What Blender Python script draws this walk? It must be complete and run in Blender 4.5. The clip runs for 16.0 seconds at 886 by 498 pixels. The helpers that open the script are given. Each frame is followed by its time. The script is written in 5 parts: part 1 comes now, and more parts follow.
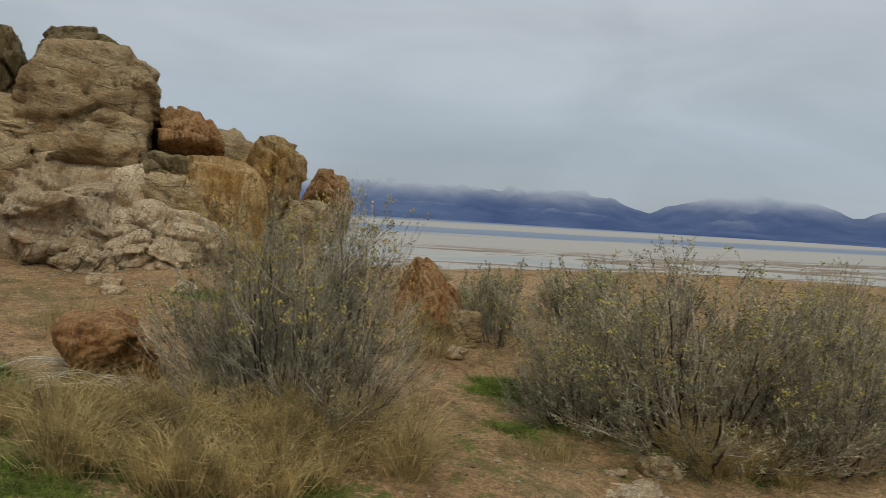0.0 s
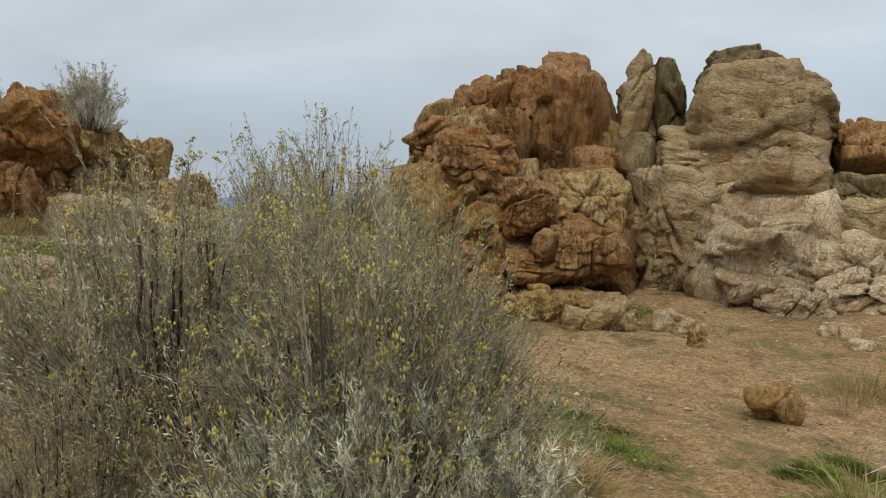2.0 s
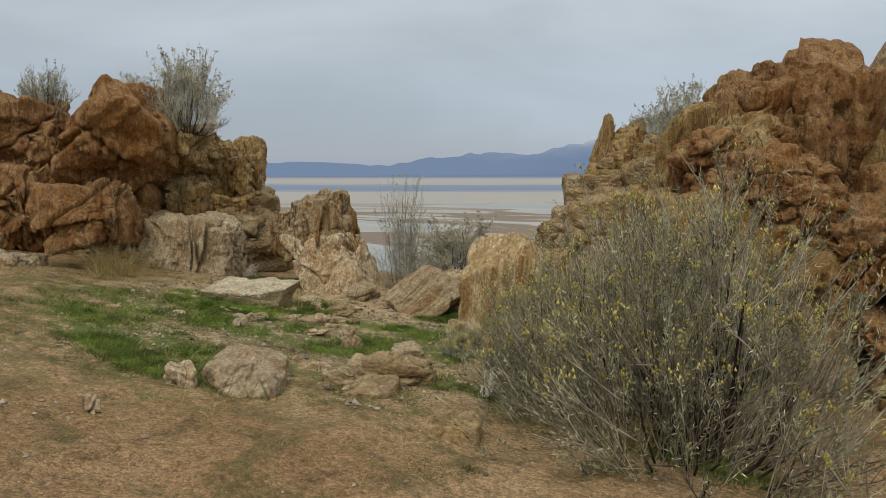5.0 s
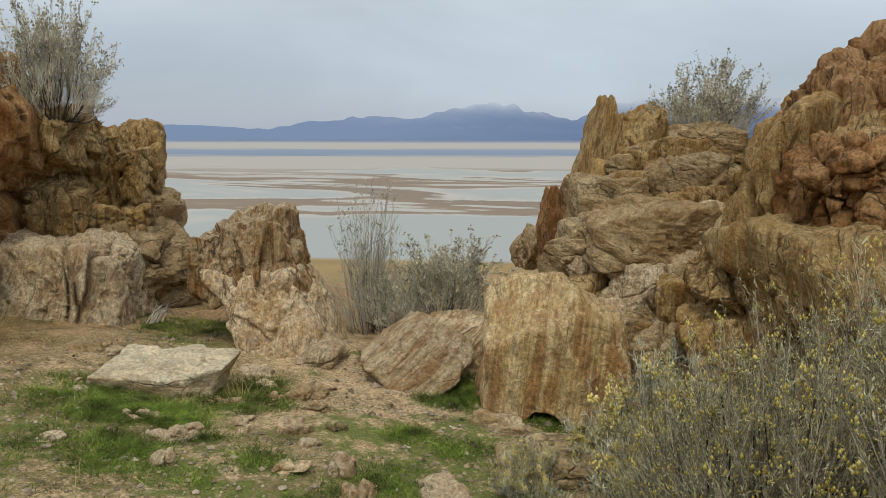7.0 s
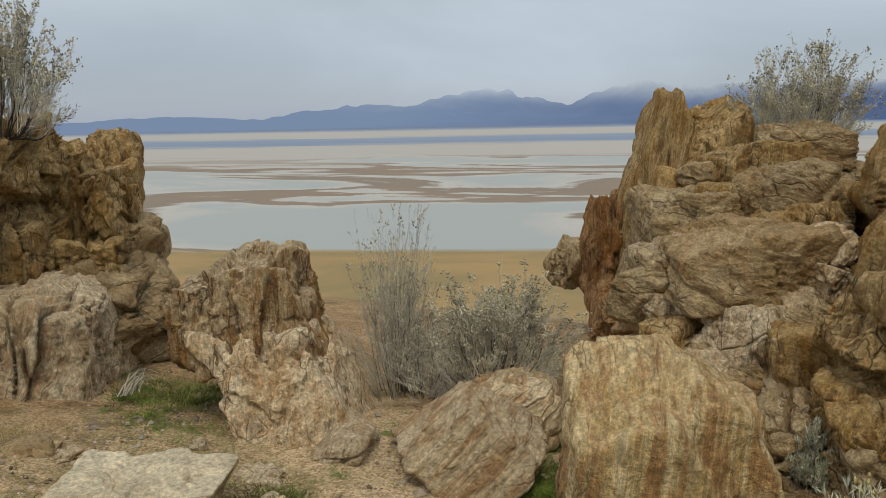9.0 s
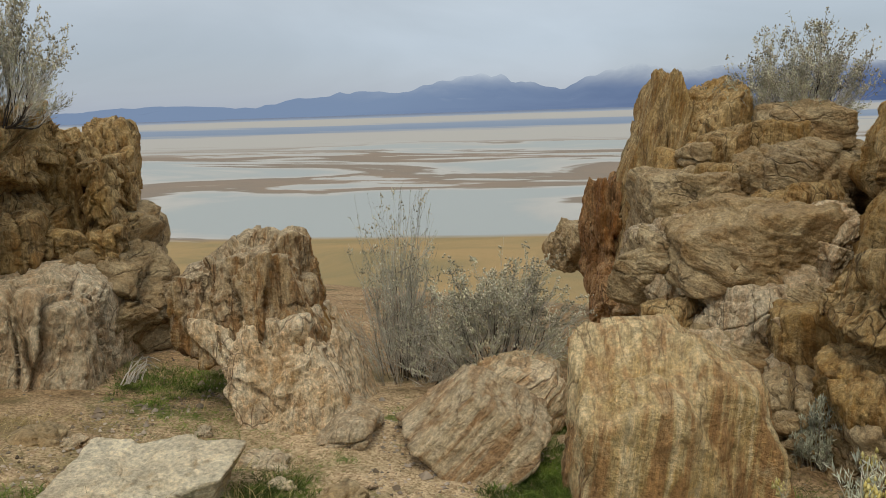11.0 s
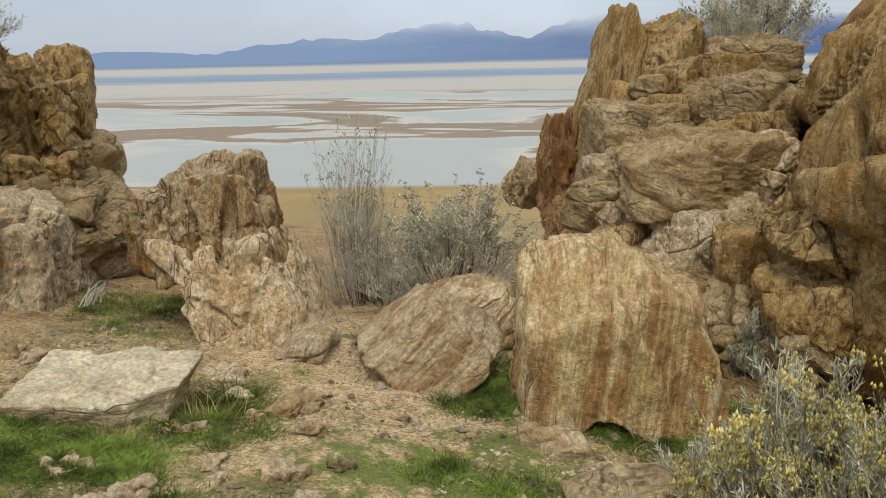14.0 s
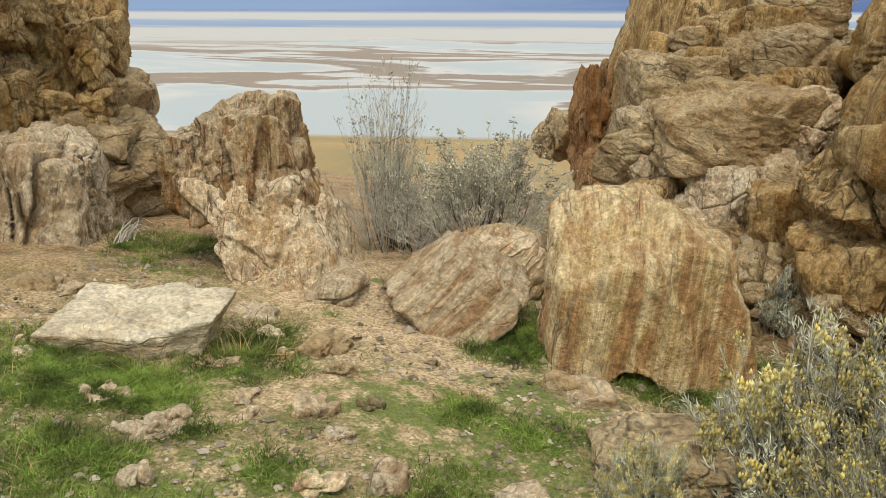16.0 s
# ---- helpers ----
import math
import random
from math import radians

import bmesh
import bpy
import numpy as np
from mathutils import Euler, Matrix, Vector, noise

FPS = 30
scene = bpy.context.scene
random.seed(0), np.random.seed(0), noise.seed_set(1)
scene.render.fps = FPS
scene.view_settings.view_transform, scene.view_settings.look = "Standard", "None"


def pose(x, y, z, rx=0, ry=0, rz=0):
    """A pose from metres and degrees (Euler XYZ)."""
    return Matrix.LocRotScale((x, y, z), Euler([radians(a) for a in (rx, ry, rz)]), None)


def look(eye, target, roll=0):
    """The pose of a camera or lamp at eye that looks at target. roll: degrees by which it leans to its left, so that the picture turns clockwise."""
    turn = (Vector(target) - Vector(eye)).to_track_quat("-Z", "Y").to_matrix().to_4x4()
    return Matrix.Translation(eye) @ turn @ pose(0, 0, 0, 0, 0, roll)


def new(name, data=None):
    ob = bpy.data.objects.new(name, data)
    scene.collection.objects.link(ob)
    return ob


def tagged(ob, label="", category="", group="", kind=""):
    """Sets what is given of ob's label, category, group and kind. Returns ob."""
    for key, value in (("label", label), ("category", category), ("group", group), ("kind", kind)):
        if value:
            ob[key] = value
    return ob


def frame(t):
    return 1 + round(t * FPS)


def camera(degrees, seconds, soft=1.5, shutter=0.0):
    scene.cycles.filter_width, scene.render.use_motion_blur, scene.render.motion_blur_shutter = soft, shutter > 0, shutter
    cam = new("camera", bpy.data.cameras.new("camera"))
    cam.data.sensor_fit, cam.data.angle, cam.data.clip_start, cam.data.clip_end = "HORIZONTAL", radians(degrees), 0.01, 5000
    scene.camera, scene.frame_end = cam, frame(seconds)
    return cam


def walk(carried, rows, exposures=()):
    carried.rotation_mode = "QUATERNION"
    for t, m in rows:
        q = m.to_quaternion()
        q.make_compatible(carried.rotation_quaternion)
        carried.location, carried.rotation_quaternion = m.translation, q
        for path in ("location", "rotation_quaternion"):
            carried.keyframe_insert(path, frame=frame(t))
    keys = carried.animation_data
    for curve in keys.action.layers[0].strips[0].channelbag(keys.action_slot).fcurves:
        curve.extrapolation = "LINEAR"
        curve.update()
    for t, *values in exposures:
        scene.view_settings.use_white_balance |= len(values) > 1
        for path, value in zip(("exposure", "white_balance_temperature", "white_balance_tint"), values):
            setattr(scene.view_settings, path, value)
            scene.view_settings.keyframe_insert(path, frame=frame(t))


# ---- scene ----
cam = camera(57.7, 16.0, soft=0.8, shutter=0.06)
PATH = [
    (0, (-0.349, 0.545, 1.314), (-0.289, 2.542, 1.227), 3.5),
    (0.5, (-0.905, 0.742, 1.364), (-1.408, 2.677, 1.307), 1.4),
    (1, (-1.452, 0.793, 1.424), (-2.121, 2.676, 1.325), 1.1),
    (1.5, (-1.897, 0.905, 1.487), (-2.697, 2.734, 1.374), -0.1),
    (2, (-2.466, 1.025, 1.569), (-3.611, 2.661, 1.452), 0.2),
    (2.5, (-3.204, 1.028, 1.654), (-4.409, 2.624, 1.628), 1.2),
    (3, (-3.975, 1.095, 1.731), (-5.24, 2.644, 1.755), 1.6),
    (5.3, (-6.531, 1.508, 2.263), (-7.548, 3.217, 2.046), -0.4),
    (5.5, (-6.742, 1.675, 2.271), (-7.721, 3.406, 2.053), -0.4),
    (6, (-7.392, 2.172, 2.352), (-8.305, 3.938, 2.127), 0.8),
    (6.5, (-8.026, 2.645, 2.511), (-8.872, 4.439, 2.249), 0.4),
    (7, (-8.458, 3.177, 2.596), (-9.272, 4.982, 2.311), 0.1),
    (7.5, (-8.846, 3.715, 2.617), (-9.73, 5.484, 2.321), 0.1),
    (8, (-9.2, 4.151, 2.722), (-10.037, 5.939, 2.405), -0.3),
    (8.5, (-9.388, 4.416, 2.736), (-10.185, 6.224, 2.429), -0.6),
    (8.7, (-9.418, 4.471, 2.755), (-10.225, 6.275, 2.445), -1.0),
    (10.8, (-9.513, 4.495, 2.815), (-10.301, 6.302, 2.478), -1.5),
    (11, (-9.494, 4.47, 2.759), (-10.288, 6.272, 2.409), -1.8),
    (11.5, (-9.437, 4.393, 2.69), (-10.213, 6.193, 2.29), -2.4),
    (12, (-9.398, 4.33, 2.639), (-10.137, 6.142, 2.223), -2.1),
    (12.5, (-9.39, 4.314, 2.622), (-10.097, 6.136, 2.196), -1.6),
    (13, (-9.374, 4.321, 2.613), (-10.078, 6.141, 2.174), -1.6),
    (13.5, (-9.374, 4.33, 2.607), (-10.104, 6.136, 2.152), -1.6),
    (14, (-9.37, 4.347, 2.597), (-10.077, 6.157, 2.125), -1.2),
    (14.5, (-9.38, 4.344, 2.577), (-10.064, 6.158, 2.082), -0.7),
    (15, (-9.402, 4.341, 2.575), (-10.09, 6.134, 2.016), -0.3),
    (15.5, (-9.401, 4.332, 2.552), (-10.13, 6.104, 1.98), -0.0),
    (16, (-9.41, 4.319, 2.564), (-10.16, 6.078, 1.979), 0.2),
]
walk(cam, [(t, look(eye, target, roll)) for t, eye, target, roll in PATH],
     ((0.0, -0.62), (0.5, -0.55), (1.0, -0.5), (1.5, -0.33), (2.0, -0.25), (3.0, -0.5), (5.5, -0.42), (6.0, -0.46), (6.5, -0.34), (7.0, -0.24), (7.5, -0.32), (8.5, -0.36), (11.0, -0.3), (12.0, -0.02), (12.5, 0.0), (14.0, 0.0), (14.5, 0.03), (16.0, 0.32)))

# ---- world and sun: overcast ----
world = bpy.data.worlds.new("overcast_sky")
scene.world = world
world.use_nodes = True
wn, wl = world.node_tree.nodes, world.node_tree.links
wn.clear()


def wnode(kind, **values):
    n = wn.new(kind)
    for k, v in values.items():
        n.inputs[k.replace("_", " ")].default_value = v
    return n


sky = wn.new("ShaderNodeTexSky")
sky.sky_type, sky.sun_disc, sky.sun_elevation, sky.sun_rotation = "NISHITA", False, radians(48), radians(200)
w_out, w_bg = wn.new("ShaderNodeOutputWorld"), wn.new("ShaderNodeBackground")
w_co = wn.new("ShaderNodeTexCoord")
w_sep = wn.new("ShaderNodeSeparateXYZ")
wl.new(w_co.outputs["Generated"], w_sep.inputs[0])
w_map = wn.new("ShaderNodeMapping")
w_map.inputs["Scale"].default_value = (1.6, 1.6, 5.0)
wl.new(w_co.outputs["Generated"], w_map.inputs[0])
w_noise = wnode("ShaderNodeTexNoise", Scale=1.7, Detail=5.0, Roughness=0.5, Distortion=0.5)
wl.new(w_map.outputs[0], w_noise.inputs["Vector"])
# cloud deck: bluish grey low down, paler above
w_ramp = wn.new("ShaderNodeValToRGB")
w_ramp.color_ramp.elements[0].position, w_ramp.color_ramp.elements[0].color = 0.0, (0.40, 0.46, 0.57, 1)
w_ramp.color_ramp.elements[1].position, w_ramp.color_ramp.elements[1].color = 1.0, (1.0, 1.0, 1.0, 1)
for pos, col in ((0.07, (0.43, 0.49, 0.58, 1)), (0.17, (0.60, 0.645, 0.68, 1)), (0.30, (0.71, 0.745, 0.755, 1)), (0.55, (0.82, 0.84, 0.86, 1))):
    w_ramp.color_ramp.elements.new(pos).color = col
wl.new(w_sep.outputs["Z"], w_ramp.inputs[0])
w_cl = wn.new("ShaderNodeMapRange")
w_cl.inputs["From Min"].default_value, w_cl.inputs["From Max"].default_value = 0.3, 0.7
w_cl.inputs["To Min"].default_value, w_cl.inputs["To Max"].default_value = 0.84, 1.14
wl.new(w_noise.outputs[0], w_cl.inputs[0])
w_mul = wn.new("ShaderNodeMix")
w_mul.data_type, w_mul.blend_type = "RGBA", "MULTIPLY"
w_mul.inputs[0].default_value = 1.0
wl.new(w_ramp.outputs[0], w_mul.inputs[6])
wl.new(w_cl.outputs[0], w_mul.inputs[7])
w_sky = wn.new("ShaderNodeMix")
w_sky.data_type, w_sky.blend_type = "RGBA", "ADD"
w_sky.inputs[0].default_value = 0.03
wl.new(w_mul.outputs[2], w_sky.inputs[6])
wl.new(sky.outputs[0], w_sky.inputs[7])
wl.new(w_sky.outputs[2], w_bg.inputs[0])
w_bg.inputs[1].default_value = 1.0
wl.new(w_bg.outputs[0], w_out.inputs[0])

sun = new("sun", bpy.data.lights.new("sun", "SUN"))
sun.data.energy, sun.data.angle, sun.data.color = 1.35, radians(14), (1.0, 0.93, 0.78)
sun.matrix_world = look((0, 0, 0), (-0.2, 0.6, -0.95))


# ---- numeric noise ----
PERM = np.random.RandomState(7).permutation(256)
VALS = np.random.RandomState(8).uniform(-1, 1, 256)


def vnoise(p):
    """Smooth value noise, -1 to 1, at the rows of p."""
    i = np.floor(p).astype(int)
    f = p - i
    u = f * f * f * (f * (f * 6 - 15) + 10)
    i &= 255
    j = (i + 1) & 255
    ax, bx = PERM[i[:, 0]], PERM[j[:, 0]]
    total = 0
    for xx, wx in ((ax, 1 - u[:, 0]), (bx, u[:, 0])):
        for yy, wy in ((i[:, 1], 1 - u[:, 1]), (j[:, 1], u[:, 1])):
            h = PERM[(xx + yy) & 255]
            for zz, wz in ((i[:, 2], 1 - u[:, 2]), (j[:, 2], u[:, 2])):
                total = total + VALS[PERM[(h + zz) & 255]] * wx * wy * wz
    return total


def fbm(p, octaves=4, gain=0.5):
    s, a = 0, 1.0
    for k in range(octaves):
        s = s + a * vnoise(p * 2.0 ** k + 17.3 * k)
        a *= gain
    return s


def smooth(a, b, x):
    u = np.clip((x - a) / (b - a), 0, 1)
    return u * u * (3 - 2 * u)


# ---- meshes ----
def mesh_of(name, verts, faces, material, shade=True):
    """A mesh from an array of places and an array of triangles or quads."""
    me = bpy.data.meshes.new(name)
    verts, faces = np.asarray(verts, np.float32), np.asarray(faces, np.int32)
    k = faces.shape[1]
    me.vertices.add(len(verts))
    me.vertices.foreach_set("co", verts.ravel())
    me.loops.add(faces.size)
    me.loops.foreach_set("vertex_index", faces.ravel())
    me.polygons.add(len(faces))
    me.polygons.foreach_set("loop_start", np.arange(0, faces.size, k, dtype=np.int32))
    me.polygons.foreach_set("use_smooth", np.full(len(faces), shade))
    me.update(calc_edges=True)
    me.validate()
    me.materials.append(material)
    return me


def part(name, me, parent, label=""):
    ob = new(name, me)
    ob.parent = parent
    return tagged(ob, label)


def tubes(points, radii, sides=3):
    """Tapered tubes along N polylines of K points: verts and quads."""
    n, k, _ = points.shape
    d = np.gradient(points, axis=1)
    d /= np.linalg.norm(d, axis=2, keepdims=True) + 1e-9
    a = np.cross(d, np.array([0.31, 0.87, 0.38]))
    a /= np.linalg.norm(a, axis=2, keepdims=True) + 1e-9
    b = np.cross(d, a)
    ang = np.arange(sides) * 2 * np.pi / sides
    ring = a[:, :, None] * np.cos(ang)[None, None, :, None] + b[:, :, None] * np.sin(ang)[None, None, :, None]
    v = points[:, :, None] + ring * radii[:, :, None, None]
    idx = np.arange(n * k * sides).reshape(n, k, sides)
    nxt = np.roll(idx, -1, axis=2)
    f = np.stack([idx[:, :-1], nxt[:, :-1], nxt[:, 1:], idx[:, 1:]], -1).reshape(-1, 4)
    return v.reshape(-1, 3), f


# ---- materials ----
def material(name):
    m = bpy.data.materials.new(name)
    m.use_nodes = True
    return m, m.node_tree.nodes, m.node_tree.links, m.node_tree.nodes["Principled BSDF"]


def ramp(nodes, stops):
    r = nodes.new("ShaderNodeValToRGB")
    e = r.color_ramp.elements
    e[0].position, e[0].color = stops[0][0], (*stops[0][1], 1)
    e[1].position, e[1].color = stops[-1][0], (*stops[-1][1], 1)
    for pos, col in stops[1:-1]:
        e.new(pos).color = (*col, 1)
    return r


def noise_node(nodes, links, vector, scale, detail=5.0, rough=0.6, distortion=0.0):
    n = nodes.new("ShaderNodeTexNoise")
    n.inputs["Scale"].default_value, n.inputs["Detail"].default_value = scale, detail
    n.inputs["Roughness"].default_value, n.inputs["Distortion"].default_value = rough, distortion
    links.new(vector, n.inputs["Vector"])
    return n.outputs[0]


def mixed(nodes, links, fac, a, b, mode="MIX"):
    n = nodes.new("ShaderNodeMix")
    n.data_type, n.blend_type = "RGBA", mode
    for slot, v in ((0, fac), (6, a), (7, b)):
        if isinstance(v, (int, float)):
            n.inputs[slot].default_value = v
        elif isinstance(v, tuple):
            n.inputs[slot].default_value = (*v, 1)
        else:
            links.new(v, n.inputs[slot])
    return n.outputs[2]


def ranged(nodes, links, v, a, b, lo=0.0, hi=1.0):
    n = nodes.new("ShaderNodeMapRange")
    n.inputs["From Min"].default_value, n.inputs["From Max"].default_value = a, b
    n.inputs["To Min"].default_value, n.inputs["To Max"].default_value = lo, hi
    links.new(v, n.inputs[0])
    return n.outputs[0]


def math_node(nodes, links, op, a, b):
    n = nodes.new("ShaderNodeMath")
    n.operation = op
    for slot, v in ((0, a), (1, b)):
        if isinstance(v, (int, float)):
            n.inputs[slot].default_value = v
        else:
            links.new(v, n.inputs[slot])
    return n.outputs[0]


def rock_material(name, base, light, stain, dark, squeeze, bands, lichen=0.3, turn=(0, 0, 0), bump=0.75, wash=0.25, varnish=0.5, pits=0.0, value=0.92):
    """Weathered rock. squeeze: how the bands lie in the rock; bands: how strongly they show."""
    m, n, l, bsdf = material(name)
    co = n.new("ShaderNodeTexCoord").outputs["Object"]
    info = n.new("ShaderNodeObjectInfo")
    shift = n.new("ShaderNodeVectorMath")
    shift.operation = "MULTIPLY_ADD"
    l.new(info.outputs["Random"], shift.inputs[0])
    shift.inputs[1].default_value = (37.0, 61.0, 23.0)
    l.new(co, shift.inputs[2])
    v = shift.outputs[0]
    mp = n.new("ShaderNodeMapping")
    mp.vector_type = "TEXTURE"
    mp.inputs["Scale"].default_value = [1 / a for a in squeeze]
    mp.inputs["Rotation"].default_value = [radians(a) for a in turn]
    l.new(v, mp.inputs[0])
    big = noise_node(n, l, v, 1.3, 6, 0.62, 0.6)
    mid = noise_node(n, l, v, 6.0, 6, 0.68, 0.4)
    fine = noise_node(n, l, v, 38.0, 4, 0.7)
    band = noise_node(n, l, mp.outputs[0], 3.0, 7, 0.62, 0.35)
    col = mixed(n, l, ranged(n, l, big, 0.36, 0.64), base, light)
    col = mixed(n, l, math_node(n, l, "MULTIPLY", ranged(n, l, band, 0.48, 0.57), bands), col, stain)
    col = mixed(n, l, math_node(n, l, "MULTIPLY", ranged(n, l, band, 0.44, 0.37), bands), col, light)
    col = mixed(n, l, math_node(n, l, "MULTIPLY", ranged(n, l, mid, 0.56, 0.64), 0.4), col, stain)
    col = mixed(n, l, math_node(n, l, "MULTIPLY", ranged(n, l, mid, 0.44, 0.30), 0.6), col, light)
    # dark varnish running down or along the grain
    var = noise_node(n, l, mp.outputs[0], 1.9, 6, 0.7, 0.5)
    col = mixed(n, l, math_node(n, l, "MULTIPLY", ranged(n, l, var, 0.56, 0.63), varnish), col, dark)
    # hairline joints: some dirt, and the cracks' shade painted in as dark colour
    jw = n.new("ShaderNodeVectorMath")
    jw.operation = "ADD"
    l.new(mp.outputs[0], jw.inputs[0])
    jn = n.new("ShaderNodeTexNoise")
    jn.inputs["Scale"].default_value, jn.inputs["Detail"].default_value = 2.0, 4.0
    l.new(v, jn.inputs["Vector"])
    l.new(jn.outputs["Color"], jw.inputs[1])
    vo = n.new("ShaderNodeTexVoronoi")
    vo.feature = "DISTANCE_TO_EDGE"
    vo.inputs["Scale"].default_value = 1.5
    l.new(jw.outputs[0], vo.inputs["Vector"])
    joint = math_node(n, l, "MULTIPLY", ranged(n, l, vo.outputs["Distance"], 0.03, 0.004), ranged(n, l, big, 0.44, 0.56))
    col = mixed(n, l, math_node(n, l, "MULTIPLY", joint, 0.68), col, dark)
    sp = noise_node(n, l, v, 14.0, 5, 0.75)
    col = mixed(n, l, math_node(n, l, "MULTIPLY", ranged(n, l, sp, 0.60, 0.68), lichen), col, (0.34, 0.33, 0.22))
    # faces that look up are mixed towards the paler tone
    up = n.new("ShaderNodeSeparateXYZ")
    l.new(n.new("ShaderNodeNewGeometry").outputs["Normal"], up.inputs[0])
    col = mixed(n, l, math_node(n, l, "MULTIPLY", ranged(n, l, up.outputs[2], 0.45, 0.95), wash), col, light)
    col = mixed(n, l, 0.55, col, ranged(n, l, fine, 0.34, 0.66, 0.42, 1.52), "MULTIPLY")
    col = mixed(n, l, 0.55, col, ranged(n, l, noise_node(n, l, mp.outputs[0], 9.0, 6, 0.72), 0.34, 0.66, 0.45, 1.48), "MULTIPLY")
    hue = n.new("ShaderNodeHueSaturation")
    hue.inputs["Saturation"].default_value = 1.17
    l.new(ranged(n, l, info.outputs["Random"], 0, 1, 0.86 * value, 1.14 * value), hue.inputs["Value"])
    l.new(col, hue.inputs["Color"])
    l.new(hue.outputs[0], bsdf.inputs["Base Color"])
    bsdf.inputs["Roughness"].default_value = 0.88
    bsdf.inputs["Specular IOR Level"].default_value = 0.25
    pit = noise_node(n, l, mp.outputs[0], 11.0, 5, 0.7)
    h = math_node(n, l, "ADD", math_node(n, l, "MULTIPLY", mid, 0.45), math_node(n, l, "MULTIPLY", fine, 0.75))
    h = math_node(n, l, "ADD", h, math_node(n, l, "MULTIPLY", pit, 0.6))
    h = math_node(n, l, "ADD", h, math_node(n, l, "MULTIPLY", band, 0.45 * bands))
    h = math_node(n, l, "SUBTRACT", h, math_node(n, l, "MULTIPLY", joint, 0.4))
    if pits:
        hole = ranged(n, l, noise_node(n, l, mp.outputs[0], 6.0, 2, 0.5), 0.60, 0.70)
        h = math_node(n, l, "SUBTRACT", h, math_node(n, l, "MULTIPLY", hole, pits))
    b = n.new("ShaderNodeBump")
    b.inputs["Strength"].default_value, b.inputs["Distance"].default_value = bump, 0.09
    l.new(h, b.inputs["Height"])
    l.new(b.outputs[0], bsdf.inputs["Normal"])
    return m


UPRIGHT, LAYERS = (4.0, 4.0, 0.5), (0.7, 0.7, 4.0)
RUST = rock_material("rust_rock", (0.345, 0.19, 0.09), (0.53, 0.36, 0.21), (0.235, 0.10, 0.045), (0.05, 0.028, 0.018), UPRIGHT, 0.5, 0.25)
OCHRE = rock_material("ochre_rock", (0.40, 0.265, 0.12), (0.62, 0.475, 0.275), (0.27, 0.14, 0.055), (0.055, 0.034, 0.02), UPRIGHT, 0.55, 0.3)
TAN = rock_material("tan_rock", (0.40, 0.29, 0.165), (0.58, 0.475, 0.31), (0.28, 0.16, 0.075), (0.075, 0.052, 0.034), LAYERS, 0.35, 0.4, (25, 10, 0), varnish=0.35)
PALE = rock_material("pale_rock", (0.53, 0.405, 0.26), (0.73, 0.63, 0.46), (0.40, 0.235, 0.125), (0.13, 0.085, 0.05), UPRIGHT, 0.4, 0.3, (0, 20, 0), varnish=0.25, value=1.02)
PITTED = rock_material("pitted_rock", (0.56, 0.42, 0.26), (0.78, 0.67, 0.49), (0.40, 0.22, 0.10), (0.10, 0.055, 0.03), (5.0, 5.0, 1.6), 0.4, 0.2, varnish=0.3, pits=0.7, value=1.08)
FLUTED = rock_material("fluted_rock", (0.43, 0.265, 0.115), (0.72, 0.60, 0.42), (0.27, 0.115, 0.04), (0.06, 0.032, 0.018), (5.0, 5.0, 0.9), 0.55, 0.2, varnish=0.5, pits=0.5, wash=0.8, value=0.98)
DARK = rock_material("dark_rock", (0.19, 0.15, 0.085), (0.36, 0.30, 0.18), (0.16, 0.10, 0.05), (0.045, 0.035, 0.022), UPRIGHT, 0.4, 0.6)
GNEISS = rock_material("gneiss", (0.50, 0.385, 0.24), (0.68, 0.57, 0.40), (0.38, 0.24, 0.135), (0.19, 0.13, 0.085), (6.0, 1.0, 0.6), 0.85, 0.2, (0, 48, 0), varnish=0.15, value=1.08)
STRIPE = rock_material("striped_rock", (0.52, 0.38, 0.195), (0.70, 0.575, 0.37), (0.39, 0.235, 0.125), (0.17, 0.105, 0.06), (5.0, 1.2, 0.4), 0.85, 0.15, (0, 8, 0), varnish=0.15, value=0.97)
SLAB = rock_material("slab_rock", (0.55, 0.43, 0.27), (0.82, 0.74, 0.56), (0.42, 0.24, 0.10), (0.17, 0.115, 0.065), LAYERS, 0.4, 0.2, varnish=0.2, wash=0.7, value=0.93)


def leaf_material(name, a, b, rough=0.75, through_light=0.12):
    m, n, l, bsdf = material(name)
    g = n.new("ShaderNodeNewGeometry")
    info = n.new("ShaderNodeObjectInfo")
    r = ramp(n, ((0.0, a), (1.0, b)))
    l.new(g.outputs["Random Per Island"], r.inputs[0])
    hue = n.new("ShaderNodeHueSaturation")
    clump = noise_node(n, l, n.new("ShaderNodeTexCoord").outputs["Object"], 5.5, 3, 0.6)
    l.new(math_node(n, l, "MULTIPLY", ranged(n, l, info.outputs["Random"], 0, 1, 0.85, 1.15), ranged(n, l, clump, 0.34, 0.66, 0.35, 1.45)), hue.inputs["Value"])
    l.new(r.outputs[0], hue.inputs["Color"])
    l.new(hue.outputs[0], bsdf.inputs["Base Color"])
    bsdf.inputs["Roughness"].default_value = rough
    bsdf.inputs["Specular IOR Level"].default_value = 0.2
    tr = n.new("ShaderNodeBsdfTranslucent")
    l.new(hue.outputs[0], tr.inputs[0])
    mix = n.new("ShaderNodeMixShader")
    mix.inputs[0].default_value = through_light
    l.new(bsdf.outputs[0], mix.inputs[1])
    l.new(tr.outputs[0], mix.inputs[2])
    l.new(mix.outputs[0], n["Material Output"].inputs[0])
    return m


